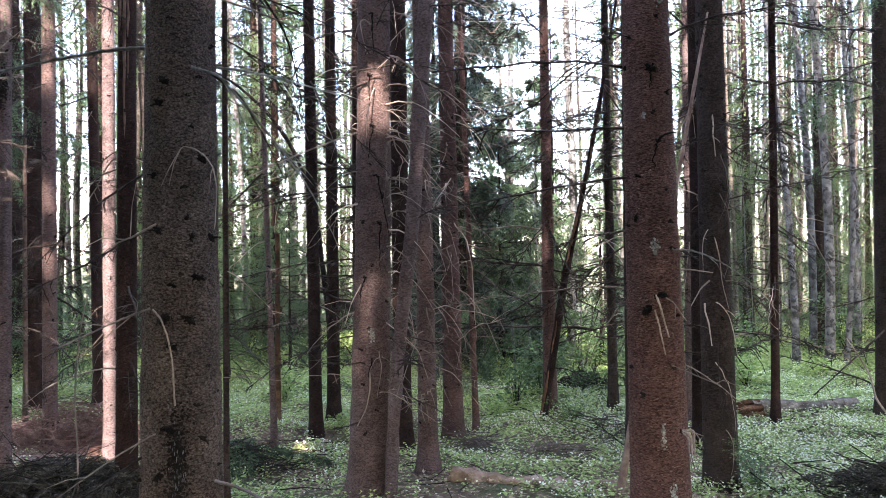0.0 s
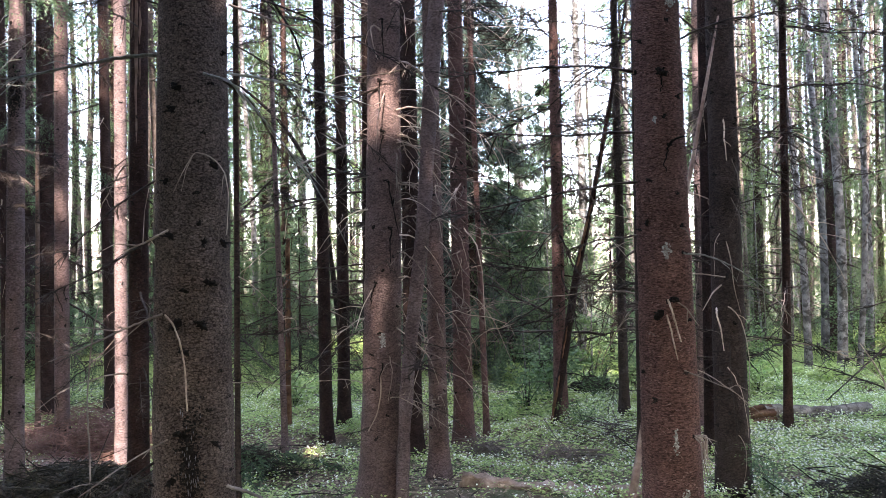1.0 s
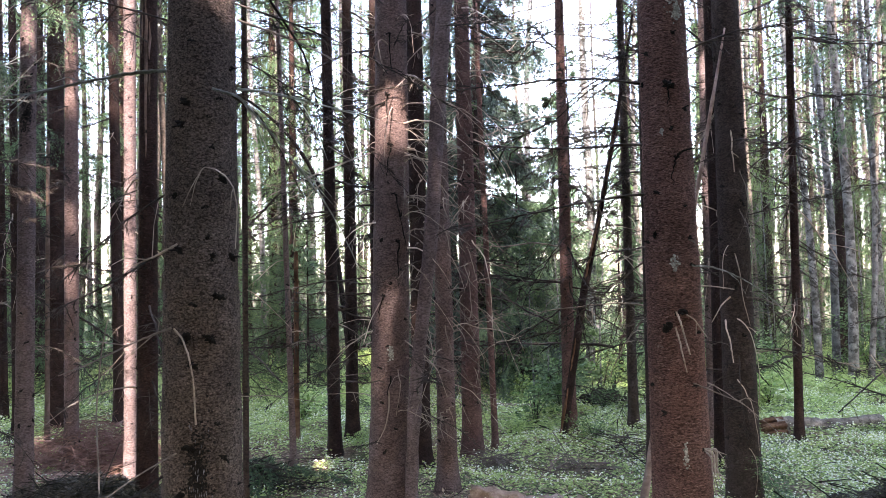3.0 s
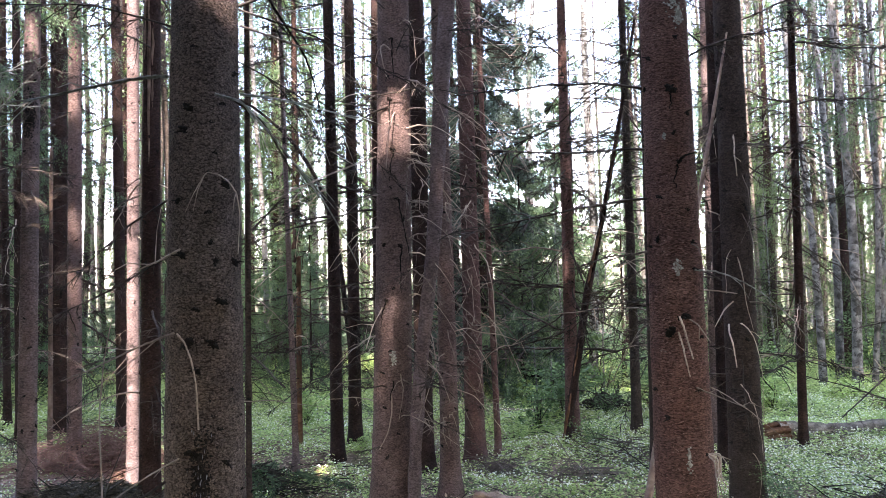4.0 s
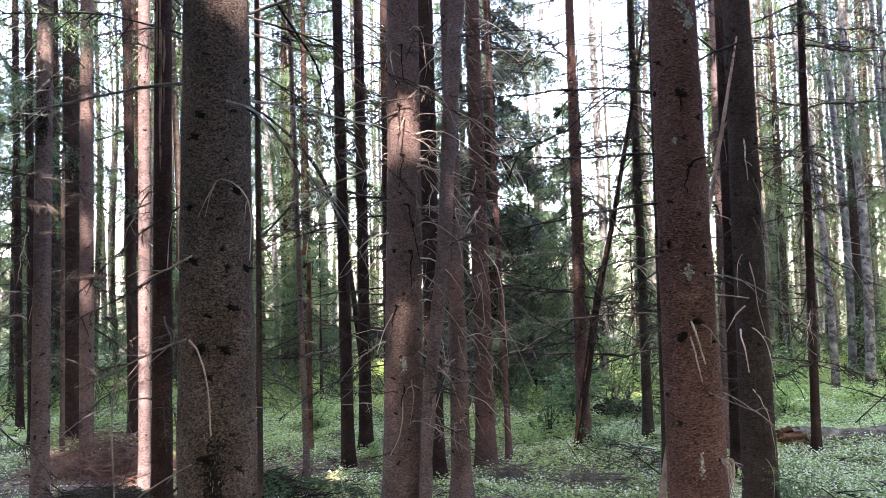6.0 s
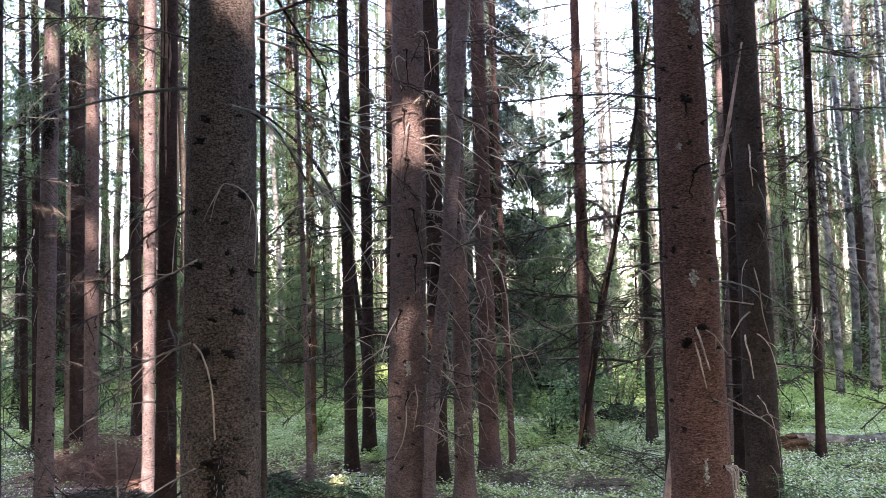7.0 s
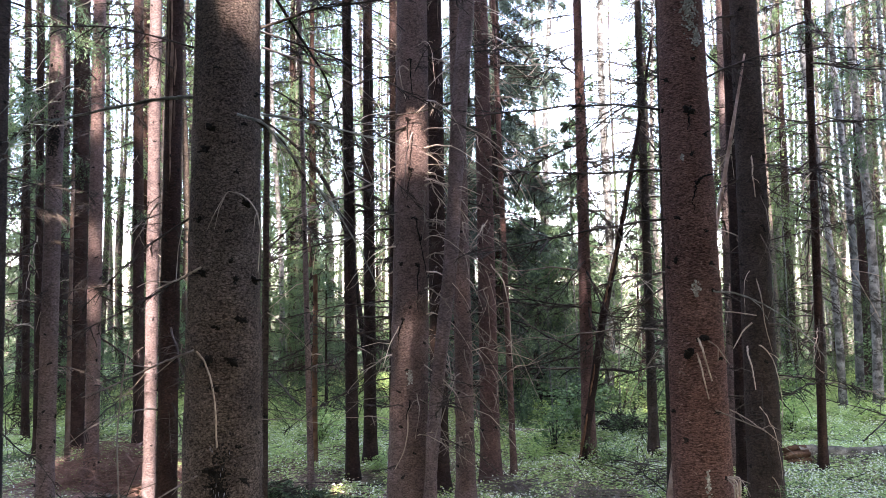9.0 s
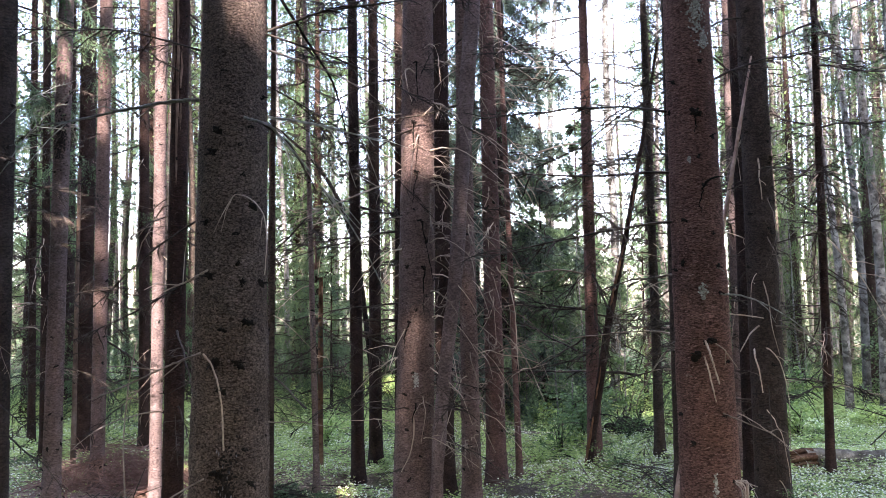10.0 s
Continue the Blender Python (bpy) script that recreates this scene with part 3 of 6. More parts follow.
# ---- the near trunks ----
big_left, ax, rd = spruce(-1.098, 3.25, 0.0057, 0.172, -0.0135, BARK_GREY, "thick dark grey-brown spruce trunk with flaky bark and branch stubs", 1,
                          72, 0.03, 0.0035, 19, 5, 0, flare=0.25)


def limb(tree, axis, rad, z, az, rise, length, pool, k, thick=0.75, roll=0.0, turn=0.0):
    return part("dead_branch", pool[k], tree, branch_matrix(axis(z), z, rad(z), az, rise, length, roll, thick, 0.95, turn))




def knot(tree, axis, rad, z, az, size, k):
    part("branch_stub", STUBS[k % 6], tree, branch_matrix(axis(z), z, rad(z), az, -12 + 7 * (k % 5), size, 0, 1.0, 0.99))


def bough(tree, points, r0, r1, mat, twigs=0, seed=0, label=""):
    """One bent dead branch along a smooth line through a few places, with short side twigs."""
    rr = np.random.RandomState(seed)
    p = np.array(points, float) - np.array(tree.matrix_basis.translation)
    n = 8 * len(p)
    s = np.linspace(0, len(p) - 1, n)
    q = np.stack([np.interp(s, np.arange(len(p)), p[:, c]) for c in range(3)], 1)
    for _ in range(5):
        q[1:-1] = (q[:-2] + 2 * q[1:-1] + q[2:]) / 4
    q[1:-1] += rr.normal(0, 0.12 * r0, (n - 2, 3))
    g = Geo()
    g.tube(q, np.linspace(r0, r1, n) * (1 + rr.normal(0, 0.08, n)), 6)
    for _ in range(twigs):
        k = rr.randint(3, n - 1)
        d = unit(unit(q[k] - q[k - 1]) * 0.7 + rr.normal(0, 0.6, 3) + (0, 0, -0.15)) * rr.uniform(0.06, 0.30)
        g.tube(np.stack([q[k], q[k] + d * 0.5 + rr.normal(0, 0.008, 3), q[k] + d + (0, 0, -0.03)]), np.array([0.75, 0.55, 0.35]) * max(r1, 0.0035), 4, False)
    return part("dead_branch", g.mesh("dead_branch", mat), tree, None, label)


def bark_crack(tree, axis, rad, z0, z1, az0, az1, seed, half=0.0035):
    """A dark thread of dead twig and resin that clings to the bark on its way down."""
    rr = np.random.RandomState(seed)
    z = np.linspace(z0, z1, 14)
    a = np.radians(np.linspace(az0, az1, 14) + np.cumsum(rr.normal(0, 2.2, 14)))
    c = np.stack([np.array([axis(q) for q in z]) + np.cos(a) * np.array([rad(q) for q in z]) * 1.015, np.sin(a) * np.array([rad(q) for q in z]) * 1.015, z], 1)
    g = Geo()
    g.tube(c, half * np.linspace(1.2, 0.5, 14) * (1 + rr.normal(0, 0.2, 14)), 5)
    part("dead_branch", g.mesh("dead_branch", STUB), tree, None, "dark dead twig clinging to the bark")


def resin_run(tree, axis, rad, z0, z1, az, half, seed, runs=5):
    """A ragged patch of old dark resin on the bark, with thin pale runs down it."""
    rr = np.random.RandomState(seed)
    n = int(26000 * half * (z1 - z0)) + 150
    z = rr.normal((z0 + z1) / 2, (z1 - z0) * 0.24, n)
    a = radians(az) + rr.normal(0, 0.5, n) * half / rad(z0)
    out = np.stack([np.cos(a), np.sin(a), 0 * a], 1)
    c = np.stack([np.array([axis(q) for q in z]), 0 * z, z], 1) + out * (np.array([rad(q) for q in z]) * 1.01 + rr.uniform(0.002, 0.006, n))[:, None]
    d = unit(np.cross(out, rr.normal(0, 1, (n, 3))))
    size = rr.uniform(0.003, 0.009, (n, 1))
    g = Geo()
    g.blades(c - d * size, d * 2 * size, np.cross(out, d) * size * 0.7, out * 0.003)
    part("resin_patch", g.mesh("resin_patch", RESIN), tree, None, "dark resin crust on the bark", "stuff")
    if runs:
        k = rr.permutation(n)[:runs]
        g = Geo()
        down = np.array([[0, 0, -1.0]]) * rr.uniform(0.008, 0.03, (runs, 1))
        g.blades(c[k] + out[k] * 0.004, down + rr.normal(0, 0.001, (runs, 3)), np.cross(out[k], down) * 0.08, out[k] * 0.002)
        part("resin_run", g.mesh("resin_run", RESIN_RUN), tree, None, "thin pale runs of resin", "stuff")


resin_run(big_left, ax, rd, 0.46, 0.96, 282, 0.045, 1, 60)
bark_scales(big_left, ax, rd, 20000, 0.0044, 0.0030, SCALES_GREY, 1, lift=0.0032)
for k, (z, az) in enumerate([(2.26, -99), (2.20, -61), (1.99, -67), (1.66, -110), (1.71, -63), (1.83, -67), (1.63, -20), (1.47, -48), (1.44, -86), (1.30, -60), (1.30, -99), (1.11, -32), (1.20, -86), (0.96, -51), (0.87, -91),
                             (2.17, -108), (2.42, -14), (2.28, -43), (1.95, -39), (0.70, -14), (2.51, -89), (0.82, -41), (1.88, -120), (1.00, -14)]):
    knot(big_left, ax, rd, z, az, (0.034, 0.022, 0.024)[k % 3] if z not in (1.47, 1.30, 0.87) else 0.042, k)
bough(big_left, [(-0.995, 3.10, 2.284), (-0.906, 3.16, 2.265), (-0.864, 3.21, 2.213), (-0.786, 3.27, 2.117), (-0.680, 3.33, 1.973), (-0.583, 3.39, 1.828), (-0.507, 3.44, 1.670), (-0.454, 3.50, 1.532)], 0.0062, 0.0022, LICHENED, 9, 1)
bough(big_left, [(-0.897, 3.12, 2.286), (-0.729, 3.25, 2.284), (-0.603, 3.37, 2.269), (-0.468, 3.50, 2.249)], 0.006, 0.003, LICHENED, 7, 2)
bough(big_left, [(-0.94, 3.28, 2.62), (-0.830, 3.43, 2.616), (-0.720, 3.57, 2.600), (-0.600, 3.70, 2.564)], 0.006, 0.003, TWIG_DRY, 6, 3)
bough(big_left, [(-0.925, 3.14, 2.262), (-0.840, 3.25, 2.201), (-0.777, 3.37, 2.064), (-0.704, 3.50, 1.868)], 0.005, 0.002, TWIG, 4, 4)
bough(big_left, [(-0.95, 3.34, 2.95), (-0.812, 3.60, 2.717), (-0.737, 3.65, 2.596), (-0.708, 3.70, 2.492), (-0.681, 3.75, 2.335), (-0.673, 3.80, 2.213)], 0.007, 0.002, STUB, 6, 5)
bough(big_left, [(-1.156, 3.10, 1.318), (-1.116, 3.08, 1.281), (-1.084, 3.06, 1.215), (-1.061, 3.05, 1.118), (-1.047, 3.03, 0.949)], 0.0042, 0.0034, TWIG_BARE, 0, 6, "pale barkless hanging twig")
bough(big_left, [(-0.979, 3.09, 1.953), (-1.026, 3.08, 1.965), (-1.071, 3.06, 1.875), (-1.100, 3.05, 1.803)], 0.003, 0.0015, TWIG_PALE, 1, 7)
bough(big_left, [(-0.979, 3.09, 1.953), (-0.938, 3.08, 1.926), (-0.902, 3.07, 1.880), (-0.884, 3.06, 1.790), (-0.892, 3.05, 1.632)], 0.0032, 0.002, TWIG_BARE, 1, 8)
bough(big_left, [(-1.203, 3.20, 2.389), (-1.358, 3.23, 2.393), (-1.534, 3.25, 2.372), (-1.785, 3.27, 2.331), (-1.966, 3.30, 2.318)], 0.009, 0.004, LICHENED, 8, 9)
bough(big_left, [(-1.172, 3.12, 1.322), (-1.303, 3.08, 1.270), (-1.473, 3.04, 1.188), (-1.573, 3.00, 1.150)], 0.0055, 0.0025, TWIG_DRY, 3, 10)
bough(big_left, [(-1.145, 3.12, 1.658), (-1.225, 3.11, 1.614), (-1.322, 3.10, 1.572)], 0.006, 0.003, TWIG_PALE, 2, 11)
bough(big_left, [(-0.919, 3.12, 0.632), (-0.791, 3.06, 0.615), (-0.692, 3.00, 0.583), (-0.55, 2.95, 0.53)], 0.0075, 0.004, TWIG_PALE, 1, 12)
bough(big_left, [(-1.131, 3.12, 0.833), (-1.244, 3.01, 0.776), (-1.409, 2.90, 0.659), (-1.55, 2.84, 0.55)], 0.0036, 0.0022, TWIG_DRY, 2, 13)
limb(big_left, ax, rd, 2.72, 10, -16, 1.0, BRANCHES, 4, 0.5)
limb(big_left, ax, rd, 2.5, 20, -24, 0.9, BRANCHES, 9, 0.5)
limb(big_left, ax, rd, 1.66, 186, -24, 0.6, BRANCHES, 5)
limb(big_left, ax, rd, 1.05, 4, 2, 0.34, BRANCHES_PALE, 0, 0.8)
limb(big_left, ax, rd, 0.75, 215, -30, 0.8, LONG, 0)
limb(big_left, ax, rd, 2.62, 200, 12, 0.8, BRANCHES, 3)
limb(big_left, ax, rd, 2.75, 15, 20, 1.0, BRANCHES, 7)
limb(big_left, ax, rd, 1.9, 175, -30, 0.6, BRANCHES, 8)


def droop_over(tree, axis, rad, count, seed, zr):
    """Thin dry twigs that arch out and hang down, mostly on the open side."""
    rr = np.random.RandomState(seed)
    for k in range(count):
        z = rr.uniform(*zr)
        limb(tree, axis, rad, z, rr.uniform(190, 380), rr.uniform(-25, 25), rr.uniform(0.25, 0.6), DROOP, rr.randint(8), 1.5, rr.uniform(-30, 30))


big_right, ax, rd = spruce(1.085, 3.95, -0.0147, 0.150, -0.0125, BARK_RED, "thick red-brown spruce trunk with fine scaly bark and a few knots", 2, 72, 0.03, 0.0025, 19, 4, 0, flare=0.3)
bark_scales(big_right, ax, rd, 13000, 0.0062, 0.0024, SCALES_RED, 2, lift=0.0026)
for k, (z, az, tall, wide, n) in enumerate([(2.95, -86, 0.14, 0.05, 260), (2.80, -70, 0.06, 0.03, 90), (1.55, -100, 0.05, 0.02, 70), (0.62, -95, 0.07, 0.012, 60), (0.35, -80, 0.05, 0.02, 50), (2.2, -115, 0.02, 0.008, 22)]):
    lichen_patch(big_right, ax, rd, z, az, tall, wide, n, 40 + k)
for k, (z, az) in enumerate([(2.43, -94), (2.07, -85), (1.90, -133), (1.83, -73), (1.24, -121), (1.31, -91), (2.69, -81), (1.54, -60), (0.95, -70), (2.60, -149), (1.67, -64), (0.95, -165), (0.64, -53), (1.66, -165), (2.31, -59), (0.82, -133), (2.21, -95), (1.21, -52)]):
    knot(big_right, ax, rd, z, az, 0.044 if z in (1.24, 1.31, 2.43) else 0.026, k)
bark_crack(big_right, ax, rd, 2.45, 2.33, -94, -96, 1, 0.005)
bark_crack(big_right, ax, rd, 2.07, 1.93, -85, -86, 2, 0.004)
bough(big_right, [(1.053, 3.80, 2.061), (1.065, 3.77, 2.084), (1.091, 3.75, 2.096), (1.121, 3.72, 2.097)], 0.008, 0.003, STUB, 0, 20)
bough(big_right, [(1.038, 3.81, 1.314), (1.048, 3.78, 1.268), (1.065, 3.76, 1.179), (1.077, 3.74, 1.116)], 0.0055, 0.004, TWIG_BARE, 0, 21)
bough(big_right, [(1.031, 3.81, 1.240), (1.043, 3.78, 1.167), (1.053, 3.76, 1.087), (1.060, 3.74, 1.032)], 0.005, 0.003, TWIG_BARE, 0, 22)
bough(big_right, [(1.087, 3.82, 1.302), (1.120, 3.79, 1.275), (1.156, 3.79, 1.220), (1.175, 3.78, 1.190)], 0.004, 0.002, TWIG_PALE, 1, 23)
bough(big_right, [(1.124, 3.83, 1.539), (1.214, 3.82, 1.532), (1.296, 3.81, 1.503), (1.387, 3.81, 1.455), (1.456, 3.80, 1.405), (1.528, 3.80, 1.343)], 0.0055, 0.002, LICHENED, 3, 24)
bough(big_right, [(1.189, 3.90, 1.440), (1.25, 3.85, 1.432), (1.315, 3.80, 1.420)], 0.004, 0.003, TWIG_BARE, 0, 25)
bough(big_right, [(1.109, 3.82, 0.970), (1.213, 3.75, 0.926), (1.303, 3.70, 0.890)], 0.0045, 0.002, TWIG_PALE, 2, 26)
bough(big_right, [(1.160, 3.86, 0.646), (1.183, 3.78, 0.656), (1.221, 3.70, 0.651)], 0.004, 0.002, TWIG_BARE, 1, 27)
for k in range(5):
    bough(big_right, [(1.159, 3.84, 0.647), (1.171 + 0.008 * k, 3.77, 0.625 + 0.01 * k), (1.166 + 0.006 * k, 3.74, 0.56), (1.168 + 0.012 * k, 3.70, 0.46 + 0.02 * k)], 0.0045, 0.002, TAN if k % 2 else TWIG_BARE, 0, 28 + k)
bough(big_right, [(1.107, 3.81, 1.665), (1.131, 3.79, 1.651), (1.155, 3.78, 1.582)], 0.0035, 0.002, TWIG_DRY, 0, 34)
limb(big_right, ax, rd, 2.05, -25, 20, 0.12, BRANCHES, 2, 1.6)
limb(big_right, ax, rd, 2.15, 176, 5, 0.9, BRANCHES, 5)
limb(big_right, ax, rd, 1.9, 185, -5, 1.0, LONG, 1)
limb(big_right, ax, rd, 2.45, 170, 15, 1.0, LONG, 3)
limb(big_right, ax, rd, 0.95, 5, -20, 0.5, BRANCHES_PALE, 3, 0.7)
limb(big_right, ax, rd, 0.85, 178, 4, 0.25, BRANCHES, 9)
limb(big_right, ax, rd, 2.6, 10, 25, 0.9, LONG, 4)

mid_lit, ax, rd = spruce(-0.478, 4.87, 0.0185, 0.125, -0.0085, BARK_ROUGH, "rosy-brown spruce trunk with sunlit patches and short dead twigs", 3, 48, 0.045, 0.002, 18, 8, 14, (0.2, 0.6), (0.4, 4.2), 0.3, bend=0.014, pale=0.5)
bark_scales(mid_lit, ax, rd, 7000, 0.0060, 0.0028, SCALES_PINK, 3, lift=0.0020)
lichen_patch(mid_lit, ax, rd, 0.98, -85, 0.05, 0.02, 90, 61)
for k, (z, az) in enumerate([(2.57, -97), (2.26, -90), (1.95, -76), (1.66, -64), (1.67, -120), (1.02, -94), (1.18, -36), (1.33, -110), (0.89, -120), (0.82, -36), (1.59, -14), (2.95, -93), (0.52, -67), (0.68, -110), (1.94, -20), (2.44, -14), (1.40, -87)]):
    knot(mid_lit, ax, rd, z, az, 0.030 if k < 4 else 0.021, k)
for k, (z0, z1, a0, a1) in enumerate([(1.95, 1.60, -76, -32), (1.66, 1.37, -64, -54), (1.33, 1.16, -108, -126), (2.57, 2.28, -97, -118), (2.26, 2.06, -90, -97), (0.84, 0.70, -84, -80), (2.95, 2.7, -88, -70)]):
    bark_crack(mid_lit, ax, rd, z0, z1, a0, a1, 10 + k, 0.0045)
bough(mid_lit, [(-0.53, 4.80, 2.29), (-0.702, 4.83, 2.235), (-0.871, 4.85, 2.178), (-1.032, 4.88, 2.119), (-1.195, 4.90, 2.046)], 0.0065, 0.003, TWIG_DRY, 9, 40)
bough(mid_lit, [(-0.450, 4.76, 2.59), (-0.554, 4.81, 2.567), (-0.674, 4.85, 2.496), (-0.785, 4.88, 2.414), (-0.879, 4.90, 2.342)], 0.0065, 0.003, TWIG, 7, 41)
bough(mid_lit, [(-0.52, 4.80, 2.929), (-0.684, 4.85, 2.925), (-0.834, 4.90, 2.884), (-1.002, 4.95, 2.814), (-1.173, 5.00, 2.723)], 0.0065, 0.003, TWIG, 8, 42)
bough(mid_lit, [(-0.426, 4.76, 2.948), (-0.459, 4.73, 2.972), (-0.485, 4.71, 2.955), (-0.470, 4.70, 2.85), (-0.442, 4.70, 2.754)], 0.0055, 0.003, TWIG_BARE, 1, 43)
bough(mid_lit, [(-0.454, 4.76, 0.839), (-0.451, 4.73, 0.721), (-0.475, 4.71, 0.605), (-0.529, 4.70, 0.506)], 0.005, 0.003, TWIG_BARE, 0, 44)
limb(mid_lit, ax, rd, 2.3, -10, -5, 0.45, BRANCHES_PALE, 2)
limb(mid_lit, ax, rd, 1.95, 0, -8, 0.5, BRANCHES_PALE, 1)
limb(mid_lit, ax, rd, 1.9, 183, -6, 0.9, LONG, 2)
limb(mid_lit, ax, rd, 1.45, 178, -8, 0.8, LONG, 0)
limb(mid_lit, ax, rd, 0.95, 190, -12, 0.7, LONG, 4)

# bare pale twigs fanning out beside the trunk
for k, (z, az, rise, s) in enumerate([(1.62, -30, 8, 0.30), (1.70, -25, 24, 0.28), (1.52, -35, -10, 0.33), (1.82, -40, 32, 0.26), (1.95, -30, -8, 0.3), (2.15, -35, 12, 0.3), (1.36, -30, 18, 0.25), (1.20, -35, -20, 0.26), (0.95, -28, 5, 0.3), (2.4, -32, 25, 0.35), (2.7, -30, -15, 0.4), (1.1, -150, 5, 0.3), (1.78, -155, 2, 0.3), (0.7, -30, -30, 0.3)]):
    limb(mid_lit, ax, rd, z, az, rise, s, BRANCHES_PALE if k % 3 else HANGING, k % 4, 2.0 if k % 3 else 1.3)

dark_pair, ax4, rd4 = spruce(1.83, 5.2, -0.0100, 0.112, -0.0078, BARK_DARKENED, "dark grey-brown spruce trunk with small knots", 4, 48, 0.05, 0.002, 18, 40, 16, (0.25, 0.8), (0.8, 4.5), 0.2)
bark_scales(dark_pair, ax4, rd4, 5000, 0.0068, 0.0040, SCALES_SHADED, 16)
for k, (z, az, rise, s, tn) in enumerate([(1.95, -85, -50, 0.5, 20), (1.72, -130, -10, 0.22, 0), (1.62, -80, -65, 0.45, 30), (1.25, -120, -20, 0.35, 60), (1.05, -135, 30, 0.22, 0), (0.85, -115, -25, 0.3, 50), (0.62, -88, -70, 0.2, 0), (0.42, -95, -35, 0.25, 40), (2.2, -75, -60, 0.4, 20), (2.5, -100, -55, 0.4, 0), (1.35, -60, 10, 0.3, 0)]):
    limb(dark_pair, ax4, rd4, z, az, rise, s, HANGING if k % 2 else DROOP, k % 4, 1.2, 0, tn)
bough(dark_pair, [(1.745, 5.11, 1.341), (1.673, 5.07, 1.295), (1.601, 5.05, 1.180)], 0.006, 0.003, TWIG_PALE, 0, 50)
bough(dark_pair, [(1.72, 5.14, 1.19), (1.696, 5.07, 1.148), (1.715, 5.05, 1.066), (1.721, 5.02, 0.926)], 0.006, 0.004, TWIG_BARE, 0, 51)
bough(dark_pair, [(1.780, 5.11, 1.633), (1.801, 5.08, 1.503), (1.811, 5.07, 1.331), (1.845, 5.05, 1.159)], 0.0045, 0.002, TWIG_PALE, 0, 52)
bough(dark_pair, [(1.830, 5.12, 1.340), (1.922, 5.05, 1.330), (2.028, 5.00, 1.275)], 0.006, 0.004, TWIG_DRY, 2, 53)
def twig_fan(tree, axis, rad, count, seed, zr, azr=(-120, 40), reach=(0.16, 0.42)):
    """Bare pale twigs that spring out, bend and hang, each kinked in its own way."""
    rr = np.random.RandomState(seed)
    base = np.array(tree.matrix_basis.translation)
    for k in range(count):
        z, a = rr.uniform(*zr), radians(rr.uniform(*azr))
        ln, rise = rr.uniform(*reach), rr.uniform(-0.5, 0.6)
        p = base + np.array([axis(z) + math.cos(a) * rad(z) * 0.95, math.sin(a) * rad(z) * 0.95, z])
        d = np.array([math.cos(a), math.sin(a) * 0.5, rise])
        side = np.array([-math.sin(a), math.cos(a), 0]) * rr.normal(0, 0.25)
        fall = rr.uniform(0.2, 1.3)
        pts = [p + ln * (d * u + side * u * u + np.array([0, 0, -fall * u * u])) + rr.normal(0, 0.012, 3) * (u > 0) for u in (0, 0.2, 0.45, 0.7, 1.0)]
        bough(tree, pts, 0.0040, 0.0020, (TWIG_BARE, TWIG_DRY, TWIG_PALE, TWIG_DRY)[k % 4], rr.randint(0, 3), seed * 100 + k)


twig_fan(mid_lit, ax, rd, 16, 71, (0.7, 2.6), (-75, 20))
twig_fan(mid_lit, ax, rd, 8, 76, (0.6, 2.8), (-200, -110), (0.1, 0.3))
slim_rosy, axd, rdd = spruce(-0.114, 5.3, -0.0077, 0.066, -0.0058, BARK_ROUGH, "slim rosy-brown spruce trunk beside a leaning one", 5, 32, 0.06, 0.001, 15, 24, 26, (0.2, 0.6), pale=0.8)
bark_scales(slim_rosy, axd, rdd, 2600, 0.0068, 0.0040, SCALES_PINK, 18)
twig_fan(slim_rosy, axd, rdd, 18, 72, (0.5, 2.6))
bristly, axd, rdd = spruce(0.068, 6.5, -0.0056, 0.083, -0.0060, BARK_RUSSET, "slim reddish spruce trunk bristling with bare twigs", 6, 32, 0.06, 0.001, 16, 26, 52, (0.2, 0.8), (0.5, 4.8), 0.5, pale=0.8)
bark_scales(bristly, axd, rdd, 2600, 0.0068, 0.0040, SCALES_PINK, 17)
droop_over(bristly, axd, rdd, 12, 61, (0.9, 3.6))
twig_fan(bristly, axd, rdd, 34, 73, (0.7, 3.0), (-220, 40), (0.2, 0.5))
shaded_one, axd, rdd = spruce(-0.332, 6.2, -0.0024, 0.072, -0.0020, BARK_SHADED, "shaded brown spruce trunk with bare twigs", 7, 28, 0.08, 0.001, 16, 20, 46, (0.2, 0.7), (0.8, 4.8), pale=0.7)
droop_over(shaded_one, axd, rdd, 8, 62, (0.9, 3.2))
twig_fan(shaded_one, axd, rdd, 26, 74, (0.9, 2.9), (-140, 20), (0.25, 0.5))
spruce(-0.838, 7.5, 0.0051, 0.043, -0.0021, BARK_SHADED, "thin dark spruce trunk with dead twigs", 8, 20, 0.12, 0, 13, 12, 16, (0.3, 0.8))
young_red, axd, rdd = spruce(0.277, 6.95, -0.0261, 0.028, -0.0017, BARK_RUSSET, "thin reddish young spruce stem with dead twigs", 9, 16, 0.12, 0, 9, 10, 18, (0.15, 0.5), crown=5.5, pale=0.12)
twig_fan(young_red, axd, rdd, 20, 75, (0.8, 3.0), (-260, 60), (0.2, 0.5))
bark_scales(*spruce(-1.104, 6.7, -0.0085, 0.056, -0.0035, BARK_SHADED, "straight dark brown spruce trunk with dead twigs", 10, 28, 0.08, 0.0008, 16, 16, 34, (0.3, 1.0)), 2000, 0.0068, 0.0040, SCALES_SHADED, 18)
bark_scales(*spruce(-1.034, 7.3, -0.0005, 0.061, -0.0038, BARK_SHADED, "straight dark brown spruce trunk with fine bare twigs", 11, 28, 0.08, 0.0008, 16, 16, 46, (0.25, 0.9)), 1800, 0.0068, 0.0040, SCALES_SHADED, 18)
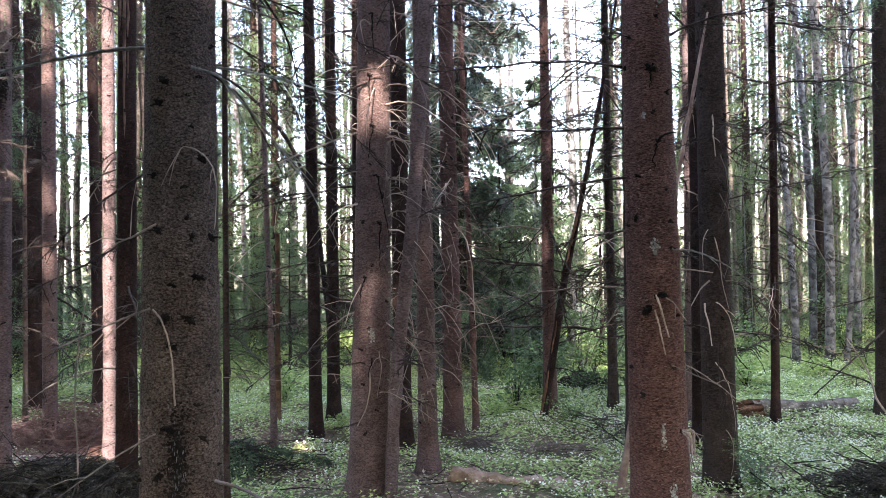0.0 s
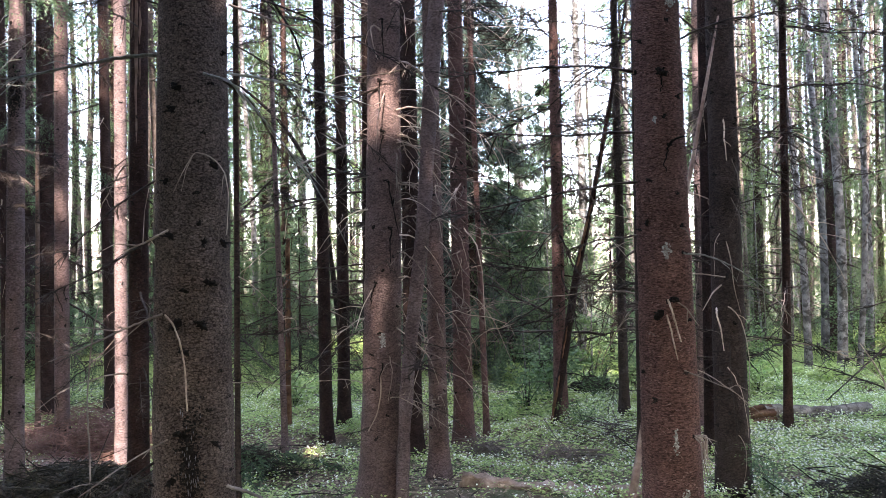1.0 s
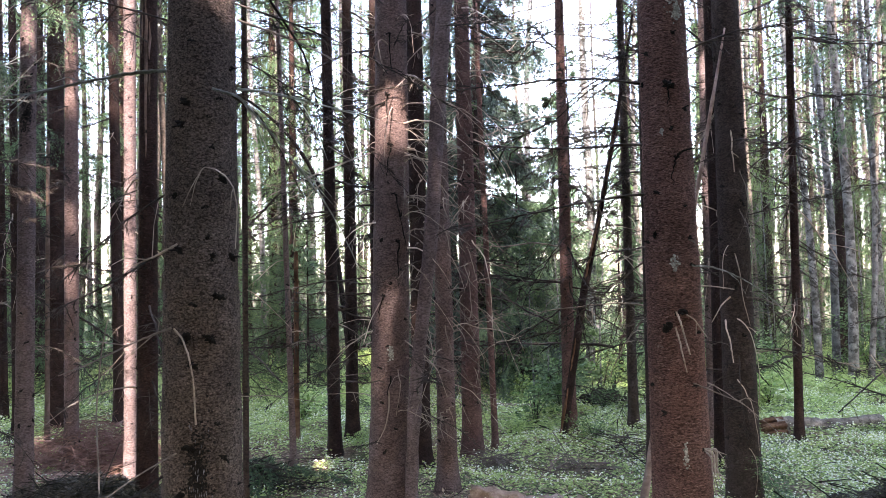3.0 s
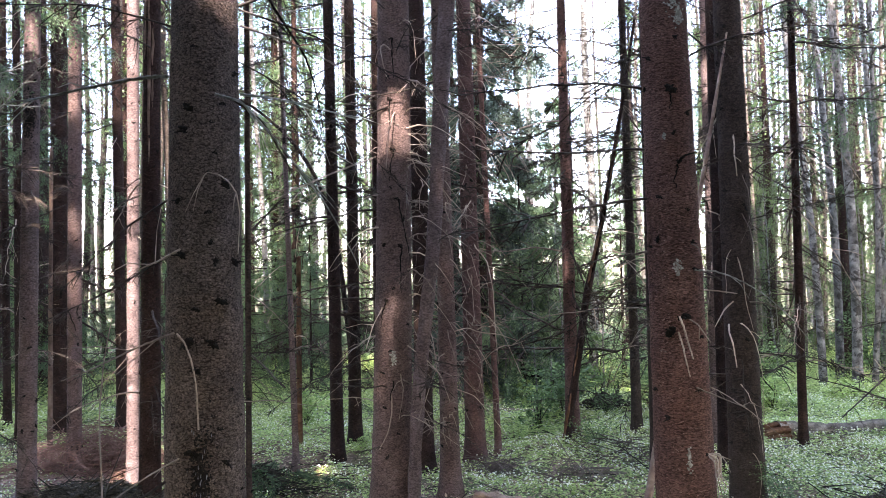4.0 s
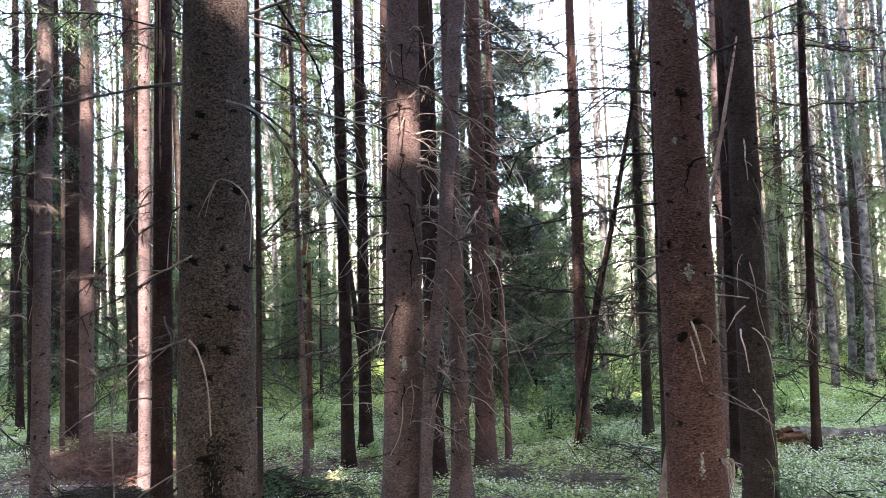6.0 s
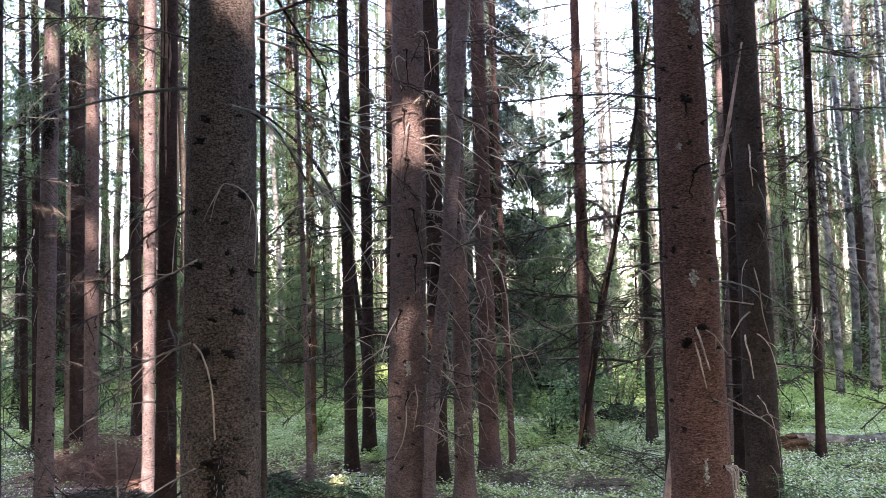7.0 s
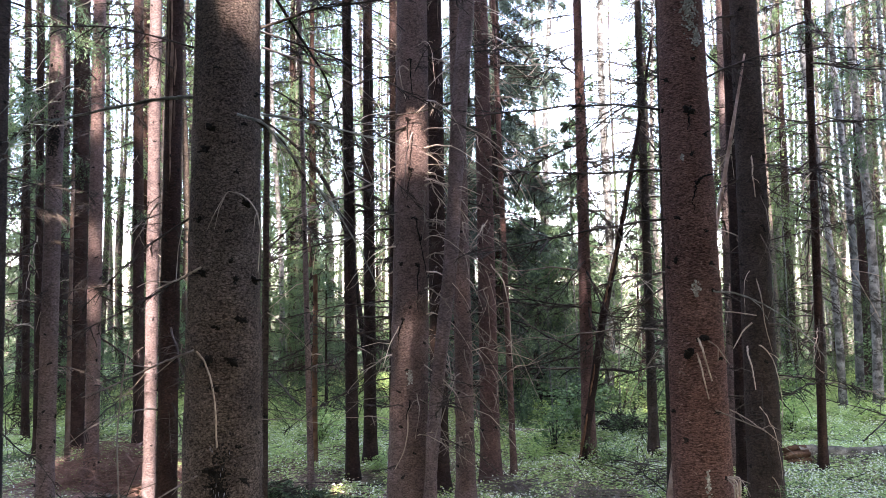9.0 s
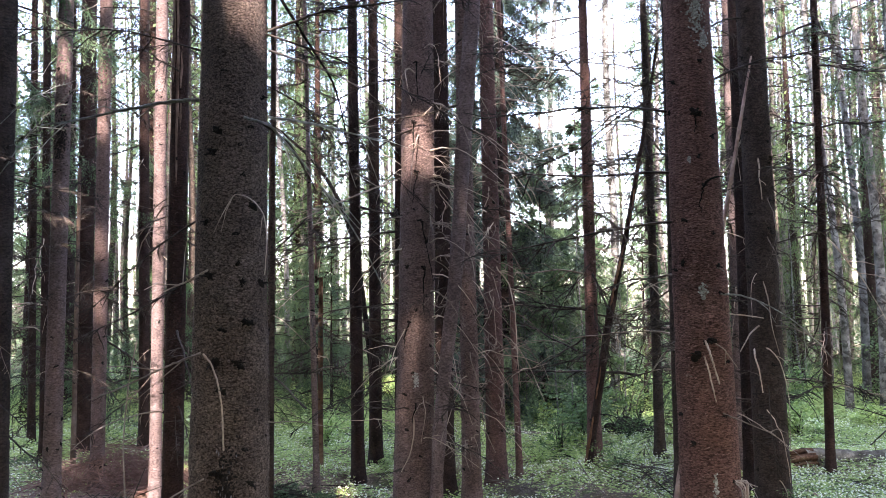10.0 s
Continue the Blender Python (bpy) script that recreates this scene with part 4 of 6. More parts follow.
spruce(-1.352, 6.2, -0.0250, 0.026, -0.0026, BARK_PINK, "thin pale-brown dead spruce stem", 12, 16, 0.12, 0, 6.5, 8, 26, (0.2, 0.8), crown=0)
reddish_one, axd, rdd = spruce(0.998, 7.4, -0.0025, 0.066, -0.0060, BARK_RUSSET, "slim reddish-brown spruce trunk with drooping bare branches", 13, 28, 0.08, 0.001, 16, 18, 50, (0.3, 1.1), (0.9, 4.9))
bark_scales(reddish_one, axd, rdd, 1800, 0.0068, 0.0040, SCALES_SHADED, 17)
droop_over(reddish_one, axd, rdd, 14, 65, (1.2, 4.2))
twiggy_one, axd, rdd = spruce(1.639, 7.6, -0.0069, 0.048, -0.0035, BARK_DARKENED, "slim dark spruce trunk with many bare branches", 14, 24, 0.1, 0.0008, 15, 14, 66, (0.3, 1.0), (0.7, 5.0), pale=0.05)
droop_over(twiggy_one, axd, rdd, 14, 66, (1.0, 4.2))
spruce(1.427, 5.8, 0.0038, 0.088, -0.0010, BARK_DARKENED, "spruce trunk half hidden by a thicker one", 15, 28, 0.08, 0.001, 17, 12, 36, (0.3, 1.0))
bark_scales(*spruce(2.027, 6.2, -0.0003, 0.064, -0.0047, BARK_SHADED, "slim dark spruce trunk close behind a thicker one", 16, 24, 0.08, 0.001, 5.5, 14, 6, (0.2, 0.6), crown=0), 1800, 0.0068, 0.0040, SCALES_SHADED, 17)
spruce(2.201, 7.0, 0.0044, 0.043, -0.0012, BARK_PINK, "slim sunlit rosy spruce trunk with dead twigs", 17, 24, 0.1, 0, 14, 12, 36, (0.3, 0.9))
spruce(2.895, 6.85, 0.0092, 0.038, -0.0022, BARK_SHADED, "thin brown spruce stem with long bare branches", 18, 24, 0.1, 0, 13, 14, 36, (0.3, 1.1))
edge_tree, ax, rd = spruce(3.96, 7.0, 0.0058, 0.092, -0.0034, BARK_DARKENED, "dark spruce trunk with pale broken twigs", 19, 28, 0.08, 0.001, 17, 18, 26, (0.3, 0.9), pale=0.4)
bough(edge_tree, [(3.90, 6.92, 0.82), (3.659, 6.80, 0.676), (3.408, 6.70, 0.512), (3.114, 6.60, 0.316)], 0.010, 0.005, TWIG, 5, 55)
bark_scales(*spruce(-2.574, 6.0, 0.0033, 0.047, -0.0004, BARK_PINK, "slim spruce trunk lit pink by the sun", 20, 32, 0.07, 0.0006, 16, 14, 18, (0.2, 0.8), pale=0.35), 1200, 0.0068, 0.0040, SCALES_PINK, 18)
split_tree, ax, rd = spruce(-2.000, 4.9, 0.0092, 0.066, -0.0042, BARK_SHADED, "dark brown spruce trunk with a long split in its bark", 21, 36, 0.06, 0.0015, 16, 20, 16, (0.25, 0.8))
bark_scales(split_tree, ax, rd, 2400, 0.0068, 0.0040, SCALES_SHADED, 34)
bark_scales(*spruce(-3.233, 6.4, 0.0023, 0.058, -0.0016, BARK_PINK, "straight rosy-brown spruce trunk with small knots", 22, 32, 0.07, 0.0006, 16, 18, 20, (0.2, 0.8), pale=0.3), 1800, 0.0068, 0.0040, SCALES_PINK, 18)
stained_tree, ax3, rd3 = spruce(-2.771, 4.88, 0.0096, 0.057, -0.0032, BARK_PINK, "straight brown spruce trunk with a dark stain", 23, 36, 0.06, 0.001, 16, 22, 18, (0.2, 0.6), pale=0.0)
bark_scales(stained_tree, ax3, rd3, 2400, 0.0068, 0.0040, SCALES_PINK, 19)
resin_run(stained_tree, ax3, rd3, 2.42, 2.72, 282, 0.045, 5, 0)
dark_tree, ax2, rd2 = spruce(-2.845, 4.4, -0.0042, 0.084, -0.0024, BARK_DARKENED, "dark shaded spruce trunk with pale lichen branches", 24, 36, 0.06, 0.002, 17, 20, 14, (0.3, 0.8), pale=0.0)
bark_scales(dark_tree, ax2, rd2, 2600, 0.0068, 0.0040, SCALES_SHADED, 19)
edge_a = spruce(-4.190, 8.0, -0.0037, 0.083, -0.0010, BARK_SHADED, "shaded brown spruce trunk with dead branches", 25, 24, 0.1, 0.001, 17, 14, 26, (0.3, 1.0))
spruce(-3.581, 8.1, -0.0137, 0.057, -0.0019, BARK_SHADED, "slim dark brown spruce trunk", 26, 24, 0.1, 0, 16, 10, 22, (0.3, 0.9))
edge_b = spruce(-5.033, 8.5, -0.0153, 0.042, -0.0014, BARK_SHADED, "thin dark spruce trunk with dead branches", 27, 20, 0.1, 0, 14, 8, 20, (0.3, 1.0))
edge_c = spruce(-4.489, 7.8, -0.0133, 0.042, -0.0013, BARK_SHADED, "thin dark spruce trunk with dead branches", 28, 20, 0.1, 0, 14, 8, 20, (0.3, 1.0))
spruce(-1.344, 4.8, 0.0041, 0.019, -0.0008, BARK_DARKENED, "very thin dark spruce stem close to a thick trunk", 29, 14, 0.12, 0, 6, 6, 14, (0.15, 0.6), crown=0)
spruce(-3.917, 7.3, 0.0034, 0.024, -0.0029, DEADWOOD, "thin barkless pale orange dead stem", 30, 14, 0.1, 0, 2.9, 4, 4, (0.1, 0.3), crown=0, name="dead_stem", group="dead stems")
spruce(-1.539, 7.2, 0.0070, 0.028, -0.0045, ROTTEN, "broken orange-brown dead stem standing upright", 31, 14, 0.06, 0.003, 1.75, 4, 6, (0.1, 0.35), (0.4, 1.6), crown=0, name="dead_stem", group="dead stems")
for k, (x, y, ln, r0) in enumerate([(4.599, 10.2, -0.0576, 0.050), (5.003, 10.6, -0.0219, 0.055), (4.936, 10.0, -0.0181, 0.062), (5.147, 10.0, 0.0383, 0.038),
                                    (1.021, 13.5, 0.0505, 0.065), (1.777, 11.0, 0.0125, 0.065), (-3.064, 12.0, -0.0229, 0.047), (5.75, 10.9, -0.01, 0.05)]):
    spruce(x, y, ln, r0, -0.0032, BARK_ASPEN, "grey mottled trunk of a broadleaf tree", 200 + k, 18, 0.15, 0.002, 14, 4, 8, (0.3, 1.0), (2, 5.5), 0.3, 0, "grey broadleaf trunks", 0.05, 0, "broadleaf_tree")


def bent_stem(name, label, x, y, points, radii, mat, twigs, seed, category="dead tree"):
    """A bare stem along a smooth bent line; points are (x, y, z) from its foot."""
    base = float(height_at(x, y))
    ob = thing(name, pose(x, y, base), label, category, "dead stems")
    p = np.array(points, float)
    s = np.linspace(0, len(p) - 1, 40)
    q = np.stack([np.interp(s, np.arange(len(p)), p[:, c]) for c in range(3)], 1)
    for _ in range(6):
        q[1:-1] = (q[:-2] + 2 * q[1:-1] + q[2:]) / 4
    r = np.random.RandomState(seed)
    rad = np.interp(s, np.linspace(0, len(p) - 1, len(radii)), radii) * (1 + 0.10 * r.normal(0, 1, 40) * 0.6)
    g = Geo()
    g.tube(q, rad, 16)
    part("trunk", g.mesh("trunk", mat, True), ob)
    for k in range(twigs):
        i = r.randint(6, 39)
        m = Matrix.Translation(q[i]) @ Matrix.Rotation(r.uniform(0, 6.283), 4, "Z") @ Matrix.Rotation(-radians(r.uniform(-25, 35)), 4, "Y") @ Matrix.Diagonal((*[r.uniform(0.2, 0.7)] * 3, 1))
        part("dead_branch", BRANCHES[r.randint(len(BRANCHES))], ob, m)
    return ob


bent_stem("leaning_spruce", "leaning slim grey-brown spruce stem crossing other trunks", -0.338, 4.75,
          [(0.0, 0, -0.1), (0.03, 0, 0.6), (0.09, 0, 1.15), (0.165, 0, 1.7), (0.215, 0, 2.57), (0.29, 0, 3.4), (0.40, 0, 4.6), (0.55, 0, 6.0)], [0.042, 0.039, 0.040, 0.044, 0.047, 0.045, 0.03, 0.02], BARK_PINK, 18, 40)
dead_lean = bent_stem("leaning_dead_trunk", "broken leaning dead trunk with peeling orange bark", 0.89, 7.2,
          [(0.0, 0, -0.1), (0.07, 0, 0.35), (0.15, 0, 0.81), (0.23, 0, 1.33), (0.35, 0, 1.8), (0.52, 0, 2.63), (0.64, 0, 3.26), (0.75, 0, 3.9)], [0.036, 0.036, 0.038, 0.034, 0.026, 0.021, 0.017, 0.012], BARK_SHADED, 16, 41)
bent_stem("leaning_pole", "pale barkless pole leaning between two trunks", 1.03, 4.72,
          [(0.0, 0.0, -0.05), (0.12, 0.02, 0.55), (0.26, 0.05, 1.2), (0.43, 0.1, 1.95), (0.56, 0.14, 2.55), (0.66, 0.18, 3.0)], [0.024, 0.021, 0.017, 0.014, 0.011, 0.006], POLE, 0, 42)
bent_stem("bent_sapling", "dark arching bare stem bent over to one side", -1.45, 8.8,
          [(0.25, 0, -0.1), (0.12, 0, 1.2), (0.02, 0, 2.1), (-0.2, 0, 2.75), (-0.5, 0, 3.2), (-0.95, 0, 3.6), (-1.3, 0, 3.75)], [0.030, 0.028, 0.026, 0.022, 0.018, 0.013, 0.008], STUB, 14, 43)


def live_limb(tree, axis, rad, z, az, rise, length, k):
    ob = part("live_branch", LIVE[k % 3][0], tree, branch_matrix(axis(z), z, rad(z), az, rise, length), "drooping live branch with dark green needles")
    part("twig", LIVE[k % 3][1], ob)


for k, (z, az, rise, length) in enumerate([(3.7, 180, -8, 0.9), (3.2, 200, -14, 1.1), (2.9, 165, -10, 0.8), (4.2, 190, -5, 1.2), (3.9, 230, -10, 0.8)]):
    live_limb(edge_tree, ax, rd, z, az, rise, length, k)
for k, (z, az, rise, length) in enumerate([(3.3, 40, -8, 0.8), (3.7, 70, -12, 0.8), (3.0, 95, -10, 0.7)]):
    live_limb(dark_tree, ax2, rd2, z, az, rise, length, k)

for j, (tree, axis, rad) in enumerate((edge_a, edge_b, edge_c)):
    for k in range(6):
        live_limb(tree, axis, rad, 2.7 + 0.25 * k, (137 * k + 50 * j) % 360, -10 - 3 * (k % 3), 0.7 + 0.12 * (k % 4), j + k)


def peeled_strip(tree, a, b, radius, seed, mat=ROTTEN):
    """Bare orange wood where the bark has come off."""
    rr = np.random.RandomState(seed)
    s = np.linspace(0, 1, 14)
    line = np.array(a) + (np.array(b) - np.array(a)) * s[:, None] + rr.normal(0, 0.002, (14, 3))
    g = Geo()
    g.tube(line, radius * np.sin(np.pi * np.clip(s * 0.9 + 0.08, 0, 1)) ** 0.5 * (1 + rr.normal(0, 0.12, 14)), 9)
    part("peeled_strip", g.mesh("peeled_strip", mat, True), tree, None, "bare orange-brown wood")


peeled_strip(dead_lean, (-0.018, -0.026, 0.03), (0.075, -0.026, 0.48), 0.014, 1)
peeled_strip(dead_lean, (0.095, -0.030, 0.62), (0.15, -0.030, 0.92), 0.008, 6)
peeled_strip(dead_lean, (0.245, -0.024, 1.45), (0.40, -0.018, 2.05), 0.012, 2)
peeled_strip(dead_lean, (0.44, -0.016, 2.22), (0.53, -0.014, 2.68), 0.008, 7)
for k, (dx, a, b) in enumerate([(-0.022, 2.9, 3.9), (0.0, 2.3, 3.7), (0.02, 2.55, 3.4)]):
    peeled_strip(split_tree, (0.026 + dx, -0.052 + abs(dx) * 0.5, a), (0.032 + dx, -0.050 + abs(dx) * 0.5, b), 0.010, 3 + k, DEADWOOD)

limb(dark_tree, ax2, rd2, 2.15, -75, 52, 0.8, LICHEN_BRANCH, 0, 0.7, 0, 55)
limb(dark_tree, ax2, rd2, 2.55, -60, 30, 0.6, LICHEN_BRANCH, 1, 0.7, 0, 40)
limb(dark_tree, ax2, rd2, 1.35, -70, -60, 0.35, BRANCHES_PALE, 1, 0.8, 0, 60)


# ---- green spruces with branches down to the ground ----
def green_spruce(x, y, height, radius, branches, twigs, seed, label, low=0.2, mat=NEEDLES, width=0.004, power=0.8, hang=0.9, n=4, needle=0.05, comb=True):
    tree = thing("green_spruce", pose(x, y, float(height_at(x, y)), 0, 0, seed * 31.0), label, "tree", "green spruces behind the trunks")
    part("trunk", trunk_geo(lambda z: 0.0, lambda z: max(0.01, 0.011 * height * (1 - z / height)), height, 8, 0.5, seed).mesh("trunk", BARK_SHADED, True), tree)
    add_crown(tree, crown_meshes("crown", seed, low, height, radius, branches, twigs, mat, hang=hang, width=width, power=power, n=n, droop=0.45, comb=comb, needle=needle), Matrix.Identity(4))
    return tree


green_spruce(0.27, 10.6, 11.5, 1.25, 250, 46, 501, "tall green spruce darkened to a silhouette, hanging branches against the sky", 0.6, NEEDLES_SILHOUETTE, power=0.5, n=6, hang=1.6, width=0.0078, needle=0.050)
green_spruce(0.75, 10.2, 3.4, 1.0, 90, 30, 502, "young dark green spruce with drooping branches", 0.15, n=7, width=0.0058, needle=0.044)
green_spruce(1.35, 11.2, 4.2, 1.0, 90, 30, 509, "young dark green spruce with drooping branches", 0.15, n=7, width=0.0058, needle=0.044)
green_spruce(0.4, 11.9, 4.8, 1.3, 100, 26, 510, "young dark green spruce with drooping branches", 0.2, n=6, width=0.0062, needle=0.046)
thicket = [green_spruce(1.9, 13.0, 3.0, 0.9, 60, 24, 503, "young green spruce in the thicket", width=0.0040, needle=0.034, n=6),
           green_spruce(-2.5, 11.5, 2.6, 0.9, 44, 18, 504, "young green spruce in the thicket", 0.15, NEEDLES_YOUNG, width=0.0042, needle=0.036, n=6),
           green_spruce(-3.4, 12.5, 5.5, 1.2, 80, 24, 505, "slender green spruce in the thicket", 0.3, NEEDLES_FAR, width=0.0042, needle=0.045, hang=1.4)]
far_green = [green_spruce(-5.9, 13.5, 12.0, 1.3, 90, 22, 506, "tall green spruce in the far stand", 0.8, NEEDLES_FAR, width=0.0058, needle=0.045, power=0.5, hang=1.5, n=5),
             green_spruce(-8.3, 12.5, 11.0, 1.2, 90, 22, 507, "tall green spruce in the far stand", 1.6, NEEDLES_FAR, width=0.0058, needle=0.045, power=0.5, hang=1.5, n=5)]
# stands out of view; added to close off light from behind and the sides
back_blocker = green_spruce(-9.0, -7.0, 14.0, 2.2, 60, 12, 508, "unseen broad dark green spruce added round the stand to block light", 0.6, width=0.12, needle=0.22, power=0.6, n=3, comb=False)
r = np.random.RandomState(77)
for k, (x, y) in enumerate([(-7.9, 13.5), (5.4, 14.5), (7.2, 13.2), (-0.6, 14.5), (8.3, 15.0), (-9.3, 14.8),
                            (-4.6, 15.5), (0.2, 17.0), (6.2, 17.5), (-7.0, 17.0), (4.2, 18.0), (-2.4, 18.5), (9.6, 18.0), (3.0, 11.6), (-0.5, 12.6), (-6.0, 11.2), (-4.5, 11.8), (-5.3, 12.8), (-2.5, 11.6), (-3.3, 11.2), (-0.1, 10.8), (2.2, 10.9), (1.1, 12.6), (1.7, 12.0)]):
    copy_thing(thicket[k % 3], pose(x, y, float(height_at(x, y)), 0, 0, r.uniform(0, 360)) @ Matrix.Scale(r.uniform(0.8, 1.25), 4))
for k, (x, y, s) in enumerate([(5.0, 14.8, 0.9), (-6.6, 11.8, 0.9), (-5.9, 10.8, 0.8), (-8.0, 12.0, 0.9), (5.7, 11.8, 0.7), (5.0, 12.8, 0.8), (4.5, 14.2, 0.9), (3.9, 15.5, 0.9), (-3.4, 14.5, 1.1), (-2.7, 12.6, 0.85), (-3.2, 13.4, 1.0), (-2.15, 13.0, 0.9), (-1.45, 14.0, 1.0), (-3.7, 12.3, 0.9), (7.4, 11.0, 0.7), (-7.4, 13.4, 1.0), (-5.3, 14.4, 0.9), (6.2, 9.9, 0.7), (7.8, 15.5, 0.95), (5.6, 16.0, 0.8), (-6.2, 15.8, 1.1), (-10.2, 15.0, 1.1), (8.6, 12.8, 0.8), (3.6, 17.0, 0.9), (-1.0, 19.0, 1.0), (4.4, 20.0, 1.0)]):
    copy_thing(far_green[k % 2], pose(x, y, 0, 0, 0, r.uniform(0, 360)) @ Matrix.Scale(s, 4))


# ---- broadleaf trees and saplings ----
def leaf_cloud(g, centre, spread, count, r, size):
    p = centre + r.normal(0, 1, (count, 3)) * spread
    d = unit(r.normal(0, 1, (count, 3)) + np.array([0, 0, -0.3]))
    a = unit(np.cross(d, r.normal(0, 1, (count, 3))))
    s = size * r.uniform(0.6, 1.3, (count, 1))
    g.blades(p, d * s, a * s * 0.36)


def broadleaf(x, y, height, seed, label, leaves, low=0.2, size=0.06, spread=1.0, mat=LEAVES, bark_mat=BARK_ASPEN, radius=0.05, name="broadleaf_tree", group="far broadleaf trees", limbs=20, fine=2):
    r = np.random.RandomState(seed)
    tree = thing(name, pose(x, y, float(height_at(x, y)), 0, 0, seed * 17.0), label, "tree", group)
    bow = r.normal(0, 0.03)
    g = Geo()
    z = np.linspace(0, height, 14)
    line = np.stack([bow * z + 0.06 * np.sin(z * 0.8 + seed), 0.05 * np.sin(z * 0.6 + 2 * seed), z - 0.1], 1)
    g.tube(line, radius * (1 - 0.9 * z / height), 9)
    part("trunk", g.mesh("trunk", bark_mat, True), tree)
    gl, gw = Geo(), Geo()
    for k in range(limbs):
        q = r.uniform(low, 0.98)
        at = np.array([np.interp(q * height, z, line[:, c]) for c in range(3)])
        a = r.uniform(0, 6.283)
        ln = spread * r.uniform(0.4, 1.0) * (1.2 - 0.8 * q)
        d = np.array([np.cos(a), np.sin(a), r.uniform(0.2, 0.9)])
        s = np.linspace(0, 1, 5)
        arm = at + d * (s * ln)[:, None] + np.cumsum(r.normal(0, 0.03, (5, 3)), axis=0) * (s > 0)[:, None]
        gw.tube(arm, radius * 0.22 * (1 - 0.8 * s), 3, False)
        for _ in range(fine):
            b = arm[r.randint(1, 5)]
            e = unit(d + r.normal(0, 0.7, 3)) * r.uniform(0.15, 0.5) * spread * 0.6
            gw.tube(np.stack([b, b + e * 0.5 + r.normal(0, 0.02, 3), b + e]), np.array([0.011, 0.008, 0.005]), 3, False)
        for _ in range(5):
            c = arm[r.randint(2, 5)] + r.normal(0, 0.15 * spread, 3)
            leaf_cloud(gl, c, 0.13 * spread + 0.05, leaves // (limbs * 5), r, size)
    c = part("crown", gl.mesh("crown", mat), tree, None, "loose fresh green leaves")
    part("crown_wood", gw.mesh("crown_wood", bark_mat), c, None, "", "stuff")
    return tree


far_leaf = [broadleaf(-2.9, 15.0, 9.5, 601, "slim broadleaf tree with bright yellow-green spring leaves", 4600, 0.22, 0.040, 1.5),
            broadleaf(-4.4, 17.0, 11.0, 602, "slim broadleaf tree with bright yellow-green spring leaves", 4600, 0.2, 0.044, 1.6),
            broadleaf(5.2, 13.4, 8.5, 603, "slim broadleaf tree with fresh green leaves", 4000, 0.12, 0.042, 1.2)]
far_bare = [broadleaf(3.5, 15.0, 12.0, 611, "slim grey tree with few leaves yet", 700, 0.22, 0.07, 1.2, radius=0.06, limbs=24, fine=3),
            broadleaf(-7.5, 18.0, 13.0, 612, "slim brown tree with few leaves yet", 500, 0.15, 0.07, 1.3, bark_mat=BARK_DUSK, radius=0.07, limbs=30, fine=4),
            broadleaf(6.6, 12.5, 12.0, 613, "slim grey-brown tree with bare twigs", 500, 0.12, 0.07, 1.2, bark_mat=BARK_FAR, radius=0.05, limbs=32, fine=4)]


def open_sky(x, y):
    """The clearing ahead, where the sky shows down between the crowns."""
    return 0.035 < x / y < 0.17


for k in range(58):
    y = r.uniform(17, 55)
    x = y * r.uniform(-0.72, 0.72)
    if open_sky(x, y) and y < 42:
        continue
    turn, size = r.uniform(0, 360), r.uniform(0.65, 1.15)
    if x / y < -0.34 or 0.24 < x / y < 0.6 and k % 3:
        continue
    copy_thing(far_leaf[k % 3], pose(x, y, 0, 0, 0, turn) @ Matrix.Scale(size, 4))
for k, (x, y, s) in enumerate([(-1.7, 17.0, 1.0), (-2.6, 13.8, 1.0), (-3.5, 15.2, 1.0), (-3.0, 12.8, 0.8), (5.9, 11.6, 0.36), (6.9, 13.0, 0.42), (4.3, 12.2, 0.4), (7.8, 12.2, 0.6), (3.4, 12.8, 0.4), (-7.6, 12.0, 0.8)]):
    copy_thing(far_leaf[k % 3], pose(x, y, 0, 0, 0, r.uniform(0, 360)) @ Matrix.Scale(s, 4))
for k in range(12):
    y = r.uniform(9.8, 17)
    copy_thing(far_bare[1], pose(-y * r.uniform(0.33, 0.66), y, 0, 0, 0, r.uniform(0, 360)) @ Matrix.Scale(r.uniform(0.75, 1.1), 4))
for k in range(20):
    y = r.uniform(11, 19)
    copy_thing(far_bare[k % 3], pose(y * r.uniform(0.28, 0.64), y, 0, 0, 0, r.uniform(0, 360)) @ Matrix.Scale(r.uniform(0.75, 1.1), 4))
for k in range(110):
    y = r.uniform(12.5, 46)
    x = y * r.uniform(-0.7, 0.7)
    if open_sky(x, y) and r.uniform() < 0.8:
        continue
    copy_thing(far_bare[k % 3], pose(x, y, 0, 0, 0, r.uniform(0, 360)) @ Matrix.Scale(r.uniform(0.8, 1.25), 4))


for k in range(34):
    y = r.uniform(20, 40)
    copy_thing(far_leaf[2], pose(y * r.uniform(0.02, 0.19), y, 0, 0, 0, r.uniform(0, 360)) @ Matrix.Scale(r.uniform(0.32, 0.5), 4))


